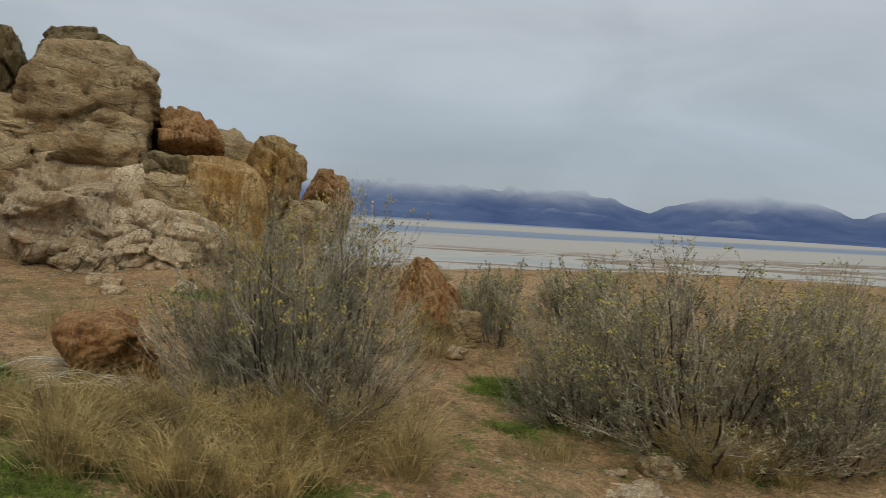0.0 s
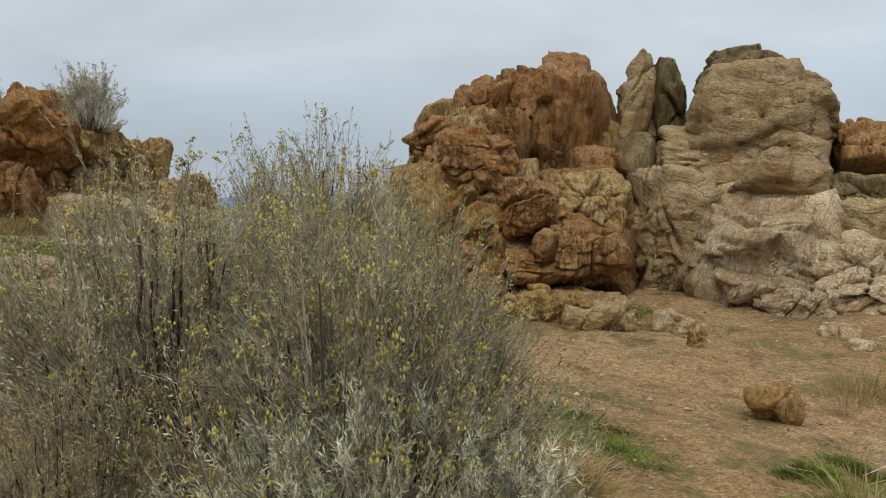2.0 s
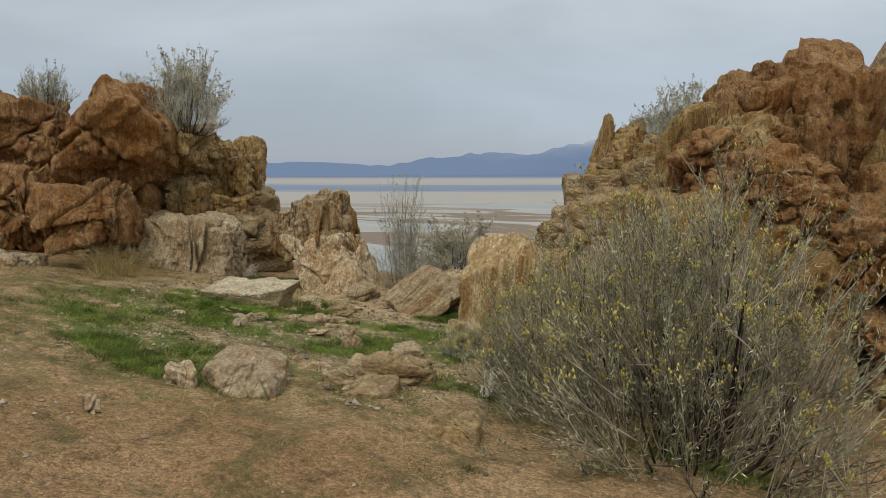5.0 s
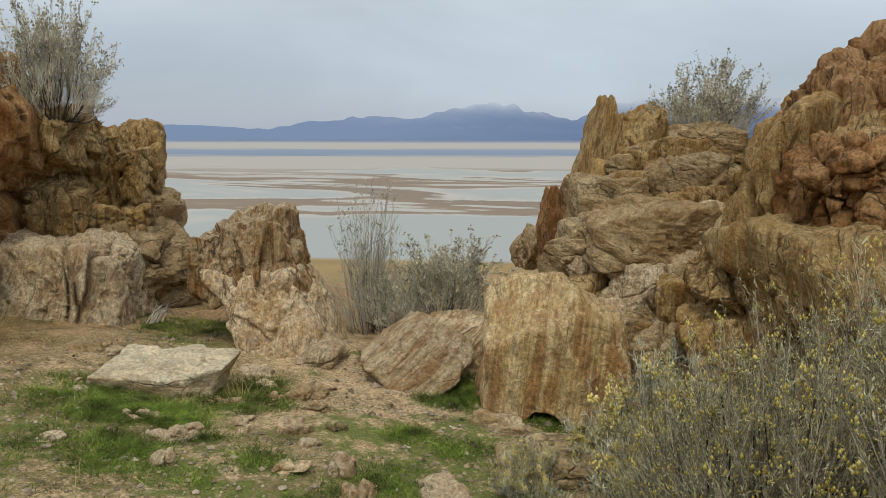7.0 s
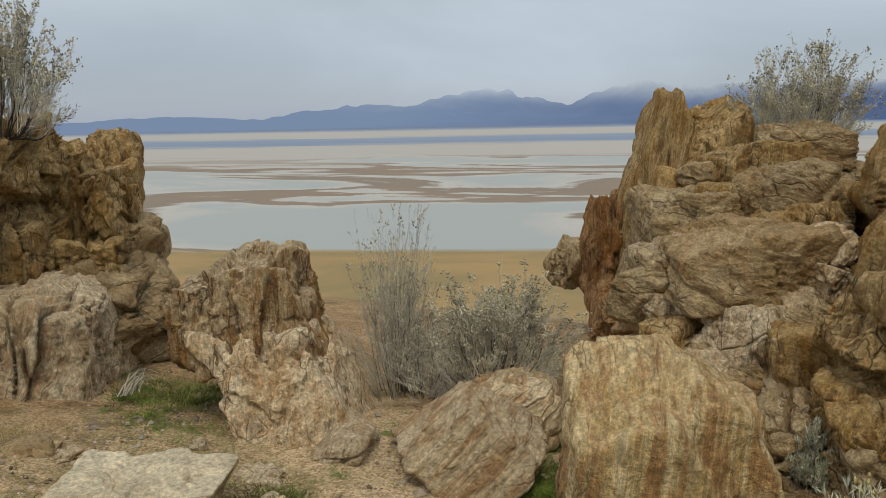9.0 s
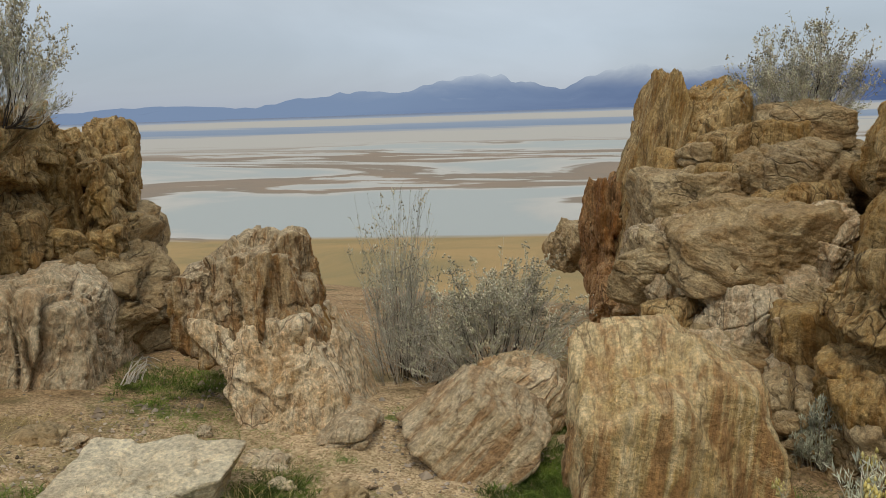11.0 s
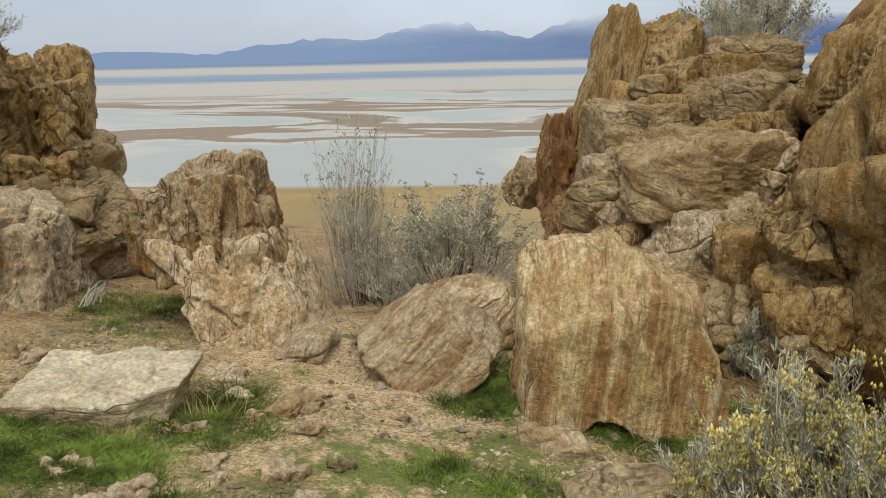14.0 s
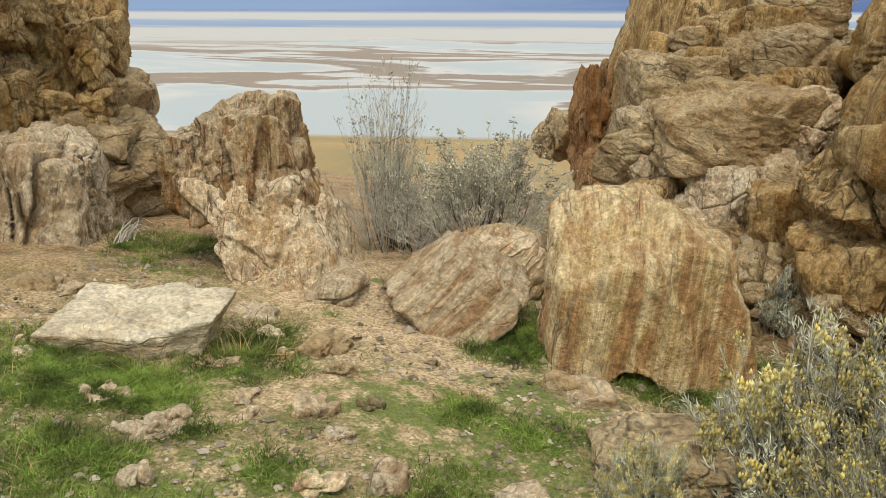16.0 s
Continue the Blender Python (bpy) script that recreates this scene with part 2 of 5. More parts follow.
# stem bark, its colour darkened to carry some of the shade inside the shrubs
WOOD = leaf_material("darkened_bark", (0.03, 0.023, 0.017), (0.11, 0.09, 0.07), 0.9, 0.0)
DEADWOOD = leaf_material("bleached_twig", (0.48, 0.44, 0.36), (0.70, 0.65, 0.56), 0.9, 0.0)
SAGE = leaf_material("sage_leaf", (0.15, 0.145, 0.07), (0.60, 0.59, 0.37))
SILVER = leaf_material("silver_leaf", (0.42, 0.43, 0.31), (0.72, 0.73, 0.56))
BLOOM = leaf_material("yellow_bloom", (0.46, 0.37, 0.07), (0.64, 0.55, 0.18))
HUSK = leaf_material("seed_husk", (0.42, 0.37, 0.25), (0.62, 0.57, 0.42))
GREEN = leaf_material("green_grass", (0.07, 0.14, 0.016), (0.27, 0.33, 0.07))
STRAW = leaf_material("dry_grass", (0.36, 0.27, 0.10), (0.60, 0.48, 0.23))


def ground_height(x, y):
    """Height of the ground: a dished terrace that falls away to the dry lake."""
    x, y = np.asarray(x, float), np.asarray(y, float)
    xc, yc = np.clip(x, -17, 4), np.clip(y, -1, 12)
    z = -0.2607 - 0.1825 * xc - 0.0559 * yc + 0.001 * xc * xc + 0.0165 * xc * yc + 0.0116 * yc * yc
    q = np.stack([x, y, 0 * x], -1).reshape(-1, 3)
    near = np.exp(-((x + 6) ** 2 + (y - 5) ** 2) / 900.0)
    z = z + near * (0.05 * vnoise(q * 0.9).reshape(x.shape) + 0.02 * vnoise(q * 3.1).reshape(x.shape) + 0.008 * vnoise(q * 9.0).reshape(x.shape))
    v = np.maximum(y - 10.0, 0)
    z = z - 0.30 * v * v / (v + 5.0)
    z = z + 0.10 * np.maximum(-4 - y, 0) * np.exp(-np.maximum(-4 - y, 0) / 300.0)
    w = np.maximum(np.abs(x + 7) - 18, 0)
    z = z - 0.05 * w * w / (w + 20.0)
    k = z + LAKE_DROP
    return np.where(k > 2.5, z, -LAKE_DROP + np.log1p(np.exp(np.clip(k * 1.6, -40, 40))) / 1.6 * smooth(-14, 2, k))


LAKE_DROP = 25.0

# ---- ground sheet ----
def ground_material():
    m, n, l, bsdf = material("terrace_and_lakebed")
    pos = n.new("ShaderNodeNewGeometry").outputs["Position"]
    sep = n.new("ShaderNodeSeparateXYZ")
    l.new(pos, sep.inputs[0])
    big = noise_node(n, l, pos, 0.55, 5, 0.6)
    mid = noise_node(n, l, pos, 3.2, 6, 0.65)
    grit = noise_node(n, l, pos, 55.0, 3, 0.7)
    vor = n.new("ShaderNodeTexVoronoi")
    vor.inputs["Scale"].default_value = 72.0
    l.new(pos, vor.inputs["Vector"])
    dirt = mixed(n, l, ranged(n, l, big, 0.35, 0.65), (0.285, 0.178, 0.086), (0.40, 0.275, 0.148))
    dirt = mixed(n, l, ranged(n, l, mid, 0.52, 0.70), dirt, (0.15, 0.095, 0.046))
    grain = mixed(n, l, 0.45, vor.outputs["Color"], (0.5, 0.5, 0.5))
    bw = n.new("ShaderNodeRGBToBW")
    l.new(grain, bw.inputs[0])
    dirt = mixed(n, l, 0.6, dirt, ranged(n, l, bw.outputs[0], 0.3, 0.7, 0.5, 1.5), "MULTIPLY")
    dirt = mixed(n, l, 0.8, dirt, ranged(n, l, noise_node(n, l, pos, 19.0, 5, 0.75), 0.34, 0.66, 0.55, 1.42), "MULTIPLY")
    dirt = mixed(n, l, 0.6, dirt, ranged(n, l, grit, 0.3, 0.7, 0.65, 1.35), "MULTIPLY")
    # pale granite gravel in the gap between the crags
    gap = n.new("ShaderNodeVectorMath")
    gap.operation = "DISTANCE"
    l.new(pos, gap.inputs[0])
    gap.inputs[1].default_value = (-11.2, 7.4, 0.7)
    worn = math_node(n, l, "ADD", gap.outputs["Value"], math_node(n, l, "MULTIPLY", math_node(n, l, "SUBTRACT", mid, 0.5), 3.0))
    gravel_col = mixed(n, l, ranged(n, l, bw.outputs[0], 0.32, 0.68), (0.33, 0.225, 0.12), (0.72, 0.565, 0.35))
    dirt = mixed(n, l, math_node(n, l, "MULTIPLY", ranged(n, l, worn, 3.2, 1.8), 0.75), dirt, gravel_col)
    # thin moss and litter in broken patches
    litter = noise_node(n, l, pos, 1.7, 6, 0.7, 0.5)
    dirt = mixed(n, l, math_node(n, l, "MULTIPLY", ranged(n, l, litter, 0.52, 0.62), 0.6), dirt, (0.105, 0.098, 0.036))
    # mossy turf over the terrace before the western outcrop
    turf = n.new("ShaderNodeVectorMath")
    turf.operation = "DISTANCE"
    l.new(pos, turf.inputs[0])
    turf.inputs[1].default_value = (-12.2, 5.4, 1.0)
    near_turf = ranged(n, l, turf.outputs["Value"], 3.4, 1.2)
    mossy = noise_node(n, l, pos, 4.5, 6, 0.75, 0.3)
    moss_col = mixed(n, l, ranged(n, l, noise_node(n, l, pos, 12.0, 5, 0.7), 0.4, 0.6), (0.075, 0.085, 0.022), (0.20, 0.165, 0.062))
    dirt = mixed(n, l, math_node(n, l, "MULTIPLY", near_turf, ranged(n, l, mossy, 0.44, 0.56, 0.0, 0.85)), dirt, moss_col)
    # green cover under the grass
    cov = n.new("ShaderNodeAttribute")
    cov.attribute_name = "cover"
    broken = math_node(n, l, "ADD", cov.outputs["Fac"], math_node(n, l, "MULTIPLY", math_node(n, l, "SUBTRACT", noise_node(n, l, pos, 7.0, 6, 0.75), 0.5), 3.2))
    dirt = mixed(n, l, math_node(n, l, "MULTIPLY", ranged(n, l, broken, 0.36, 0.70), 0.85), dirt, mixed(n, l, ranged(n, l, grit, 0.35, 0.65), (0.06, 0.10, 0.018), (0.16, 0.195, 0.045)))
    # the grassed slope towards the lake
    field = noise_node(n, l, pos, 0.045, 6, 0.6, 0.8)
    slope = mixed(n, l, ranged(n, l, field, 0.42, 0.62), (0.37, 0.255, 0.115), (0.27, 0.21, 0.10))
    low = ranged(n, l, sep.outputs[2], -24.3, -21.0)
    slope = mixed(n, l, low, slope, mixed(n, l, ranged(n, l, mid, 0.4, 0.6), (0.20, 0.19, 0.10), (0.30, 0.27, 0.16)))
    col = mixed(n, l, ranged(n, l, sep.outputs[2], -1.0, -4.0), dirt, slope)
    # the dry lake: bands of salt, mud and shallow water along the shore, dark blue farthest out
    mp = n.new("ShaderNodeMapping")
    mp.inputs["Rotation"].default_value = (0, 0, radians(-22))
    mp.inputs["Scale"].default_value = (0.0035, 0.012, 1)
    l.new(pos, mp.inputs[0])
    streak = noise_node(n, l, mp.outputs[0], 1.0, 6, 0.55, 1.2)
    dist = n.new("ShaderNodeVectorMath")
    dist.operation = "DOT_PRODUCT"
    l.new(pos, dist.inputs[0])
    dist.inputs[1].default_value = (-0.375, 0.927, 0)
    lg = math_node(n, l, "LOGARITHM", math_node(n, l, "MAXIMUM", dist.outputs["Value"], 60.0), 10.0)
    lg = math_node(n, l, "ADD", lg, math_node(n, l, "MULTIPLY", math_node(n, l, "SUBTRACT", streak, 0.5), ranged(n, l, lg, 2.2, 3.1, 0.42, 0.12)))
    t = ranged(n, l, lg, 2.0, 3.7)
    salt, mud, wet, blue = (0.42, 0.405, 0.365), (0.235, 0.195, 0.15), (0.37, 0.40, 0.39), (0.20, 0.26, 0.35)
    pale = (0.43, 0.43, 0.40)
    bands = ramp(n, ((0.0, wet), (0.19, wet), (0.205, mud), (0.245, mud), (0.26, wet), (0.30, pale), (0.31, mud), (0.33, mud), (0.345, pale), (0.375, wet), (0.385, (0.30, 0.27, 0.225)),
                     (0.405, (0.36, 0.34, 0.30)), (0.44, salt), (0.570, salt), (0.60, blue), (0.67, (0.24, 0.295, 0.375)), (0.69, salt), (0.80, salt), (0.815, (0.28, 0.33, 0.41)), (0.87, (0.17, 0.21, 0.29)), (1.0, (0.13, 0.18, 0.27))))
    l.new(t, bands.inputs[0])
    # near the shore: pools, mud flats and white salt rims
    shore_map = n.new("ShaderNodeMapping")
    shore_map.inputs["Rotation"].default_value = (0, 0, radians(-22))
    shore_map.inputs["Scale"].default_value = (0.0030, 0.0066, 1)
    l.new(pos, shore_map.inputs[0])
    pools = noise_node(n, l, shore_map.outputs[0], 1.25, 7, 0.56, 0.7)
    flats = ramp(n, ((0.0, wet), (0.40, wet), (0.43, pale), (0.455, (0.47, 0.46, 0.42)), (0.475, mud), (0.535, (0.27, 0.21, 0.155)), (0.55, (0.46, 0.45, 0.41)), (0.575, pale), (0.62, wet), (0.66, (0.30, 0.25, 0.19)), (1.0, mud)))
    l.new(pools, flats.inputs[0])
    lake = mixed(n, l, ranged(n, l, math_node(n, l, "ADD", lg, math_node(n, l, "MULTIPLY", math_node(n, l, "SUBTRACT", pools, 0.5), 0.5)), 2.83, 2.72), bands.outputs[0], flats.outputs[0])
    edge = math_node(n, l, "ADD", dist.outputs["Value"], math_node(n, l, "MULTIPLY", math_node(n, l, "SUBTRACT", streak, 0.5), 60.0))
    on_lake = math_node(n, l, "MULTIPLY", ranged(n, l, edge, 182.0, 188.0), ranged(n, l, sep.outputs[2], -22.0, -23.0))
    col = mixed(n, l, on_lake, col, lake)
    l.new(col, bsdf.inputs["Base Color"])
    bsdf.inputs["Roughness"].default_value = 0.95
    bsdf.inputs["Specular IOR Level"].default_value = 0.15
    b = n.new("ShaderNodeBump")
    b.inputs["Strength"].default_value, b.inputs["Distance"].default_value = 0.5, 0.014
    l.new(math_node(n, l, "ADD", math_node(n, l, "MULTIPLY", vor.outputs["Distance"], -1.6), math_node(n, l, "ADD", grit, mid)), b.inputs["Height"])
    l.new(b.outputs[0], bsdf.inputs["Normal"])
    return m


def spaced(lo, hi, step, grow, reach):
    core = list(np.arange(lo, hi + step / 2, step))
    up, s = [hi], step
    while up[-1] < reach:
        s *= grow
        up.append(up[-1] + s)
    down, s = [lo], step
    while down[-1] > -reach:
        s *= grow
        down.append(down[-1] - s)
    return np.array(down[:0:-1] + core + up[1:])


gx, gy = spaced(-16.0, 4.0, 0.11, 1.09, 4900), spaced(1.0, 11.0, 0.11, 1.09, 4900)
XX, YY = np.meshgrid(gx, gy)
ZZ = ground_height(XX, YY)
idx = np.arange(XX.size).reshape(XX.shape)
quads = np.stack([idx[:-1, :-1], idx[:-1, 1:], idx[1:, 1:], idx[1:, :-1]], -1).reshape(-1, 4)
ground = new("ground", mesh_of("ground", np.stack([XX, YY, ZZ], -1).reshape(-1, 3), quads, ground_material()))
tagged(ground, "gravelly brown dirt terrace falling to a pale dry lake bed", "ground", kind="structure")


def ground_at(x, y):
    return float(ground_height(np.array([x]), np.array([y]))[0])


# ---- far mountains under cloud ----
def mountain_material():
    m, n, l, bsdf = material("hazy_blue_mountain")
    pos = n.new("ShaderNodeNewGeometry").outputs["Position"]
    sep = n.new("ShaderNodeSeparateXYZ")
    l.new(pos, sep.inputs[0])
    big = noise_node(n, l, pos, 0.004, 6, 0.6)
    # aerial haze is painted into the colour: blue, paler to the west
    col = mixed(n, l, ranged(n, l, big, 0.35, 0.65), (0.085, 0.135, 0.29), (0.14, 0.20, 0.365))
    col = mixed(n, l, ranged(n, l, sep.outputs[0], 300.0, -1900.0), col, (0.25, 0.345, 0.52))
    # the ridge glows by itself to hold that haze tone
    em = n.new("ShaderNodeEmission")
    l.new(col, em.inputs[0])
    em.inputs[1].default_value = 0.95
    clear = n.new("ShaderNodeBsdfTransparent")
    # tops fade out unevenly into the sky, as under cloud
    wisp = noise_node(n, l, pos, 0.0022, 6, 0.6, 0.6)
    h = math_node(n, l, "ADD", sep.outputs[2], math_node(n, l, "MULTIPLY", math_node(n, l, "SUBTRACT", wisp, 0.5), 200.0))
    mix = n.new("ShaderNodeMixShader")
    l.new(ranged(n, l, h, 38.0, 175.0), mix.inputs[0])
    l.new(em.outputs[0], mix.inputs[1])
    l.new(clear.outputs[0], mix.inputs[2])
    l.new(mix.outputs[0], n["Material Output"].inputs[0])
    return m


def mountains():
    """A ridge round the far side of the lake; bearings in degrees to the left of north."""
    b = np.linspace(-75, 95, 500)
    peaks = ((60, 9, 45), (42, 6, 50), (29, 5, 95), (21, 5, 150), (9, 4.5, 190), (1, 6, 210), (-9, 5, 190), (-23, 5, 190), (-34, 6, 150), (-48, 8, 190), (-65, 9, 170))
    h = np.zeros_like(b)
    for c, w, a in peaks:
        h = np.maximum(h, a * np.exp(-((b - c) / w) ** 2 / 2))
    q = np.stack([b * 0.5, 0 * b, 0 * b], -1)
    h = 1.12 * h + 10 * fbm(q, 4) + 14
    v = []
    for k, (r, f) in enumerate(((3500, 0.0), (3900, 0.12), (4250, 0.55), (4500, 1.0), (4750, 0.4))):
        a = np.radians(b)
        rr = r + 60 * vnoise(np.stack([b * 0.8, 0 * b + 3 * k, 0 * b], -1))
        zz = -LAKE_DROP - 1 + f * h * (1 + 0.10 * vnoise(np.stack([b * 1.4, 0 * b + 5 * k, 0 * b], -1)))
        v.append(np.stack([-9 - rr * np.sin(a), 4 + rr * np.cos(a), zz], -1))
    v = np.array(v)
    i = np.arange(v.shape[0] * v.shape[1]).reshape(v.shape[:2])
    f = np.stack([i[:-1, :-1], i[:-1, 1:], i[1:, 1:], i[1:, :-1]], -1).reshape(-1, 4)
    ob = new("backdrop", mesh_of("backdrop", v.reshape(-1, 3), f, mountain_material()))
    tagged(ob, "hazy blue mountain range with cloud on its tops", "mountains", kind="structure")


mountains()

# ---- rocks ----
ICO = {}


def ico(level):
    if level not in ICO:
        bm = bmesh.new()
        bmesh.ops.create_icosphere(bm, subdivisions=level, radius=1)
        ICO[level] = (np.array([v.co[:] for v in bm.verts]), np.array([[v.index for v in f.verts] for f in bm.faces]))
        bm.free()
    return ICO[level]


def facets(w, rs, count, stretch, amp, tilt, depth, width, blend):
    """Relief of a surface split by joints into blocks: each block shifted and tilted, with a cleft along some of its rims."""
    s = w[rs.choice(len(w), count, replace=False)] * rs.uniform(0.8, 1.05, (count, 1))
    ws, ss = (w * stretch).astype(np.float32), (s * stretch).astype(np.float32)
    d2 = (ws ** 2).sum(1)[:, None] - 2 * ws @ ss.T + (ss ** 2).sum(1)[None]
    rows = np.arange(len(w))
    i = d2.argmin(1)
    first = np.sqrt(np.maximum(d2[rows, i], 0))
    d2[rows, i] = 1e9
    gap = np.sqrt(np.maximum(d2.min(1), 0)) - first
    out = rs.normal(size=count)[i] * amp + ((w - s[i]) * rs.normal(size=(count, 3))[i]).sum(1) * tilt
    keep = (rs.rand(count) < 0.6)[i]
    return np.clip(out, -2.2 * amp, 2.2 * amp) * smooth(0.0, blend, gap) - depth * keep * (1 - smooth(0.0, width, gap))


def rock_mesh(mat, size, seed, p=5.0, taper=0.0, lean=0.0, fissure=0.055, streak=0, level=6, cuts=12, rough=1.0, crumble=0.8, ledge=1.0, notch=None, planes=None, edge=38):
    """A weathered block: flat broken faces with worn edges, joints, blocks, strata and fine relief, filling plus and minus size.
    planes: its main faces (normal and reach) where they are known, in parts of the size."""
    rs = np.random.RandomState(seed)
    d, faces = ico(level)
    size = np.array(size)

    def clip(r, nrm, reach):
        c = d @ (nrm / np.linalg.norm(nrm))
        cut = np.where(c > 0.05, reach / np.linalg.norm(nrm) / np.maximum(c, 0.05), 9.0)
        return -np.log(np.exp(-edge * r) + np.exp(-edge * np.minimum(cut, 4.0))) / edge

    if planes:
        r = np.full(len(d), 3.0)
        for nx, ny, nz, reach in planes:
            r = clip(r, np.array([nx, ny, nz]), reach)
    else:
        r = (np.abs(d) ** p).sum(1) ** (-1 / p)
        qn = p / (p - 1)
        for c in range(cuts):
            nrm = rs.normal(size=3)
            if c < 4:
                nrm[2] = abs(nrm[2]) * 0.6 + 0.3
            nrm /= np.linalg.norm(nrm)
            r = clip(r, nrm, (np.abs(nrm) ** qn).sum() ** (1 / qn) * rs.uniform(0.62, 0.93))
    w = d * r[:, None] * size
    off = rs.uniform(0, 200, 3)
    ref = min(size.mean(), 0.75)
    warp = np.stack([vnoise(w * 1.7 + off + k) for k in (9, 31, 57)], -1) * 0.16
    warp = warp + 0.035 * np.stack([vnoise(w * 6 + off + k) for k in (9, 31, 57)], -1)
    sw = w + warp * 0.6
    disp = 0.035 * ref * fbm(w * (0.9 / ref) + off, 2)
    # joint blocks in two sizes
    area = 8 * (size[0] * size[1] + size[1] * size[2] + size[0] * size[2])
    st = np.array([1.5, 1.5, 0.55]) if streak else np.array([1.0, 1.0, 1.35])
    disp += facets(sw, rs, int(np.clip(area / 0.45, 7, 34)), st, 0.08 * ref * crumble, 0.26 * crumble, fissure * 1.3, 0.03, 0.03)
    if level > 5:
        disp += facets(sw, rs, int(np.clip(area / 0.05, 30, 130)), st, 0.032 * ref * crumble, 0.30 * crumble, fissure * 0.35, 0.018, 0.02)
    # long joints: a few warped planes right through the rock
    for k in range(3):
        az = rs.uniform(0, np.pi)
        nrm = np.array([np.cos(az), np.sin(az), rs.normal() * (0.15 if streak else 0.9)])
        nrm /= np.linalg.norm(nrm)
        t = np.abs((w + 0.7 * warp) @ nrm - rs.uniform(-0.5, 0.5) * size.mean())
        some = smooth(-0.15, 0.2, vnoise(w * 0.9 / ref + off + 90 + 13 * k))
        disp -= fissure * 1.2 * (1 - smooth(0.004, 0.035, t)) * some
    # strata: thin ribs along the grain of the rock
    tilt = rs.normal(size=2) * 0.25
    g = w + warp * 0.35
    g = np.stack([g[:, 0] + tilt[0] * g[:, 2], g[:, 1] + tilt[1] * g[:, 2], g[:, 2] - tilt[0] * g[:, 0] - tilt[1] * g[:, 1]], -1)
    sq = np.array([7.5, 7.5, 0.9]) if streak else np.array([1.6, 1.6, 8.0])
    rib = fbm(g * sq + off + 160, 3, 0.55)
    disp += ledge * (0.014 if streak else 0.008) * np.clip(ref / 0.4, 0.3, 1) * (rib - 0.8 * np.abs(rib))
    disp += rough * (min(0.024, 0.05 * ref) * fbm(w * 5.0 + off + 60, 3, 0.65) + 0.011 * np.clip(ref / 0.3, 0.4, 1) * fbm(w * 21 + off, 2, 0.6))
    w = w + d * disp[:, None]
    h = w[:, 2] / size[2]
    w[:, :2] *= (1 - taper * (0.5 + 0.5 * h))[:, None]
    w[:, 0] += lean * w[:, 2]
    if notch:
        # a hollow under the front edge
        rise = notch[2] * (0.8 + 0.4 * vnoise(w * 3 + off)) * np.sqrt(np.clip(1 - ((w[:, 0] - notch[0]) / notch[1]) ** 2, 0, 1)) * (w[:, 1] < 0.1)
        w[:, 2] = np.maximum(w[:, 2], -size[2] * 0.95 + rise)
    lo, hi = np.percentile(w, 0.3, axis=0), np.percentile(w, 99.7, axis=0)
    w = (w - (lo + hi) / 2) * (2 * size / (hi - lo))
    return mesh_of("rock", w, faces, mat)


def outcrop(label):
    e = new("rock_outcrop")
    return tagged(e, label, "rock outcrop")


main = outcrop("large weathered outcrop of rust brown and pale rock")
east = outcrop("steep ochre rock crag beside a gap, with pale rubble")
west = outcrop("blocky red brown rock outcrop on the grassy terrace")
tooth = tagged(new("boulder"), "upright pitted boulder, ochre above and pale below", "boulder")
for e, at in ((main, (-6.5, 10.5)), (east, (-10.0, 11.5)), (west, (-14.5, 8.8)), (tooth, (-12.6, 9.2))):
    e.location = (*at, ground_at(*at))
LOOSE = {id(RUST): "rust brown boulder with rounded edges on the ground", id(OCHRE): "ochre brown rock or rock-shaped dried grass clump on dry ground", id(TAN): "tan weathered stone half sunk in the dirt",
         id(PALE): "pale grey stone half sunk in the ground", id(DARK): "dark stone lying in sparse grass", id(GNEISS): "wedge of pale banded gneiss on the ground",
         id(PITTED): "pitted brown and cream rock", id(STRIPE): "large boulder with ochre and cream stripes on grass", id(SLAB): "flat whitish slab resting in tufts of grass"}
loose = None


def rock(parent, mat, at, size, yaw, seed, tag="", hidden=0, **shape):
    biggest = max(size)
    level = 6 if tag else 5 if biggest < 0.27 or hidden or (parent == main and at[1] > 11.6) else 6
    if biggest < 0.19 and not parent:
        level = 4
    if parent:
        grow = 1.14 if hidden or at[2] < 1.6 else 1.05
        size = tuple(a * b for a, b in zip(size, (grow, 1.12, grow)))
        shape = {"crumble": 0.7, "fissure": 0.10, **shape}
    else:
        shape = {"crumble": 0.5, "ledge": 0.7, "fissure": 0.02, "rough": 0.8, **shape}
    me = rock_mesh(mat, size, seed, level=level, **shape)
    if parent:
        ob = part("rock_block", me, parent)
        ob.matrix_basis = Matrix.Translation(-parent.location) @ pose(*at, 0, 0, yaw)
    else:
        ob = new("boulder" if biggest > 0.3 else "stone", me)
        ob.matrix_basis = pose(*at, 0, 0, yaw)
        tagged(ob, LOOSE[id(mat)], "boulder" if biggest > 0.3 else "stone", "" if biggest > 0.3 else "stones on the terrace")
    return ob


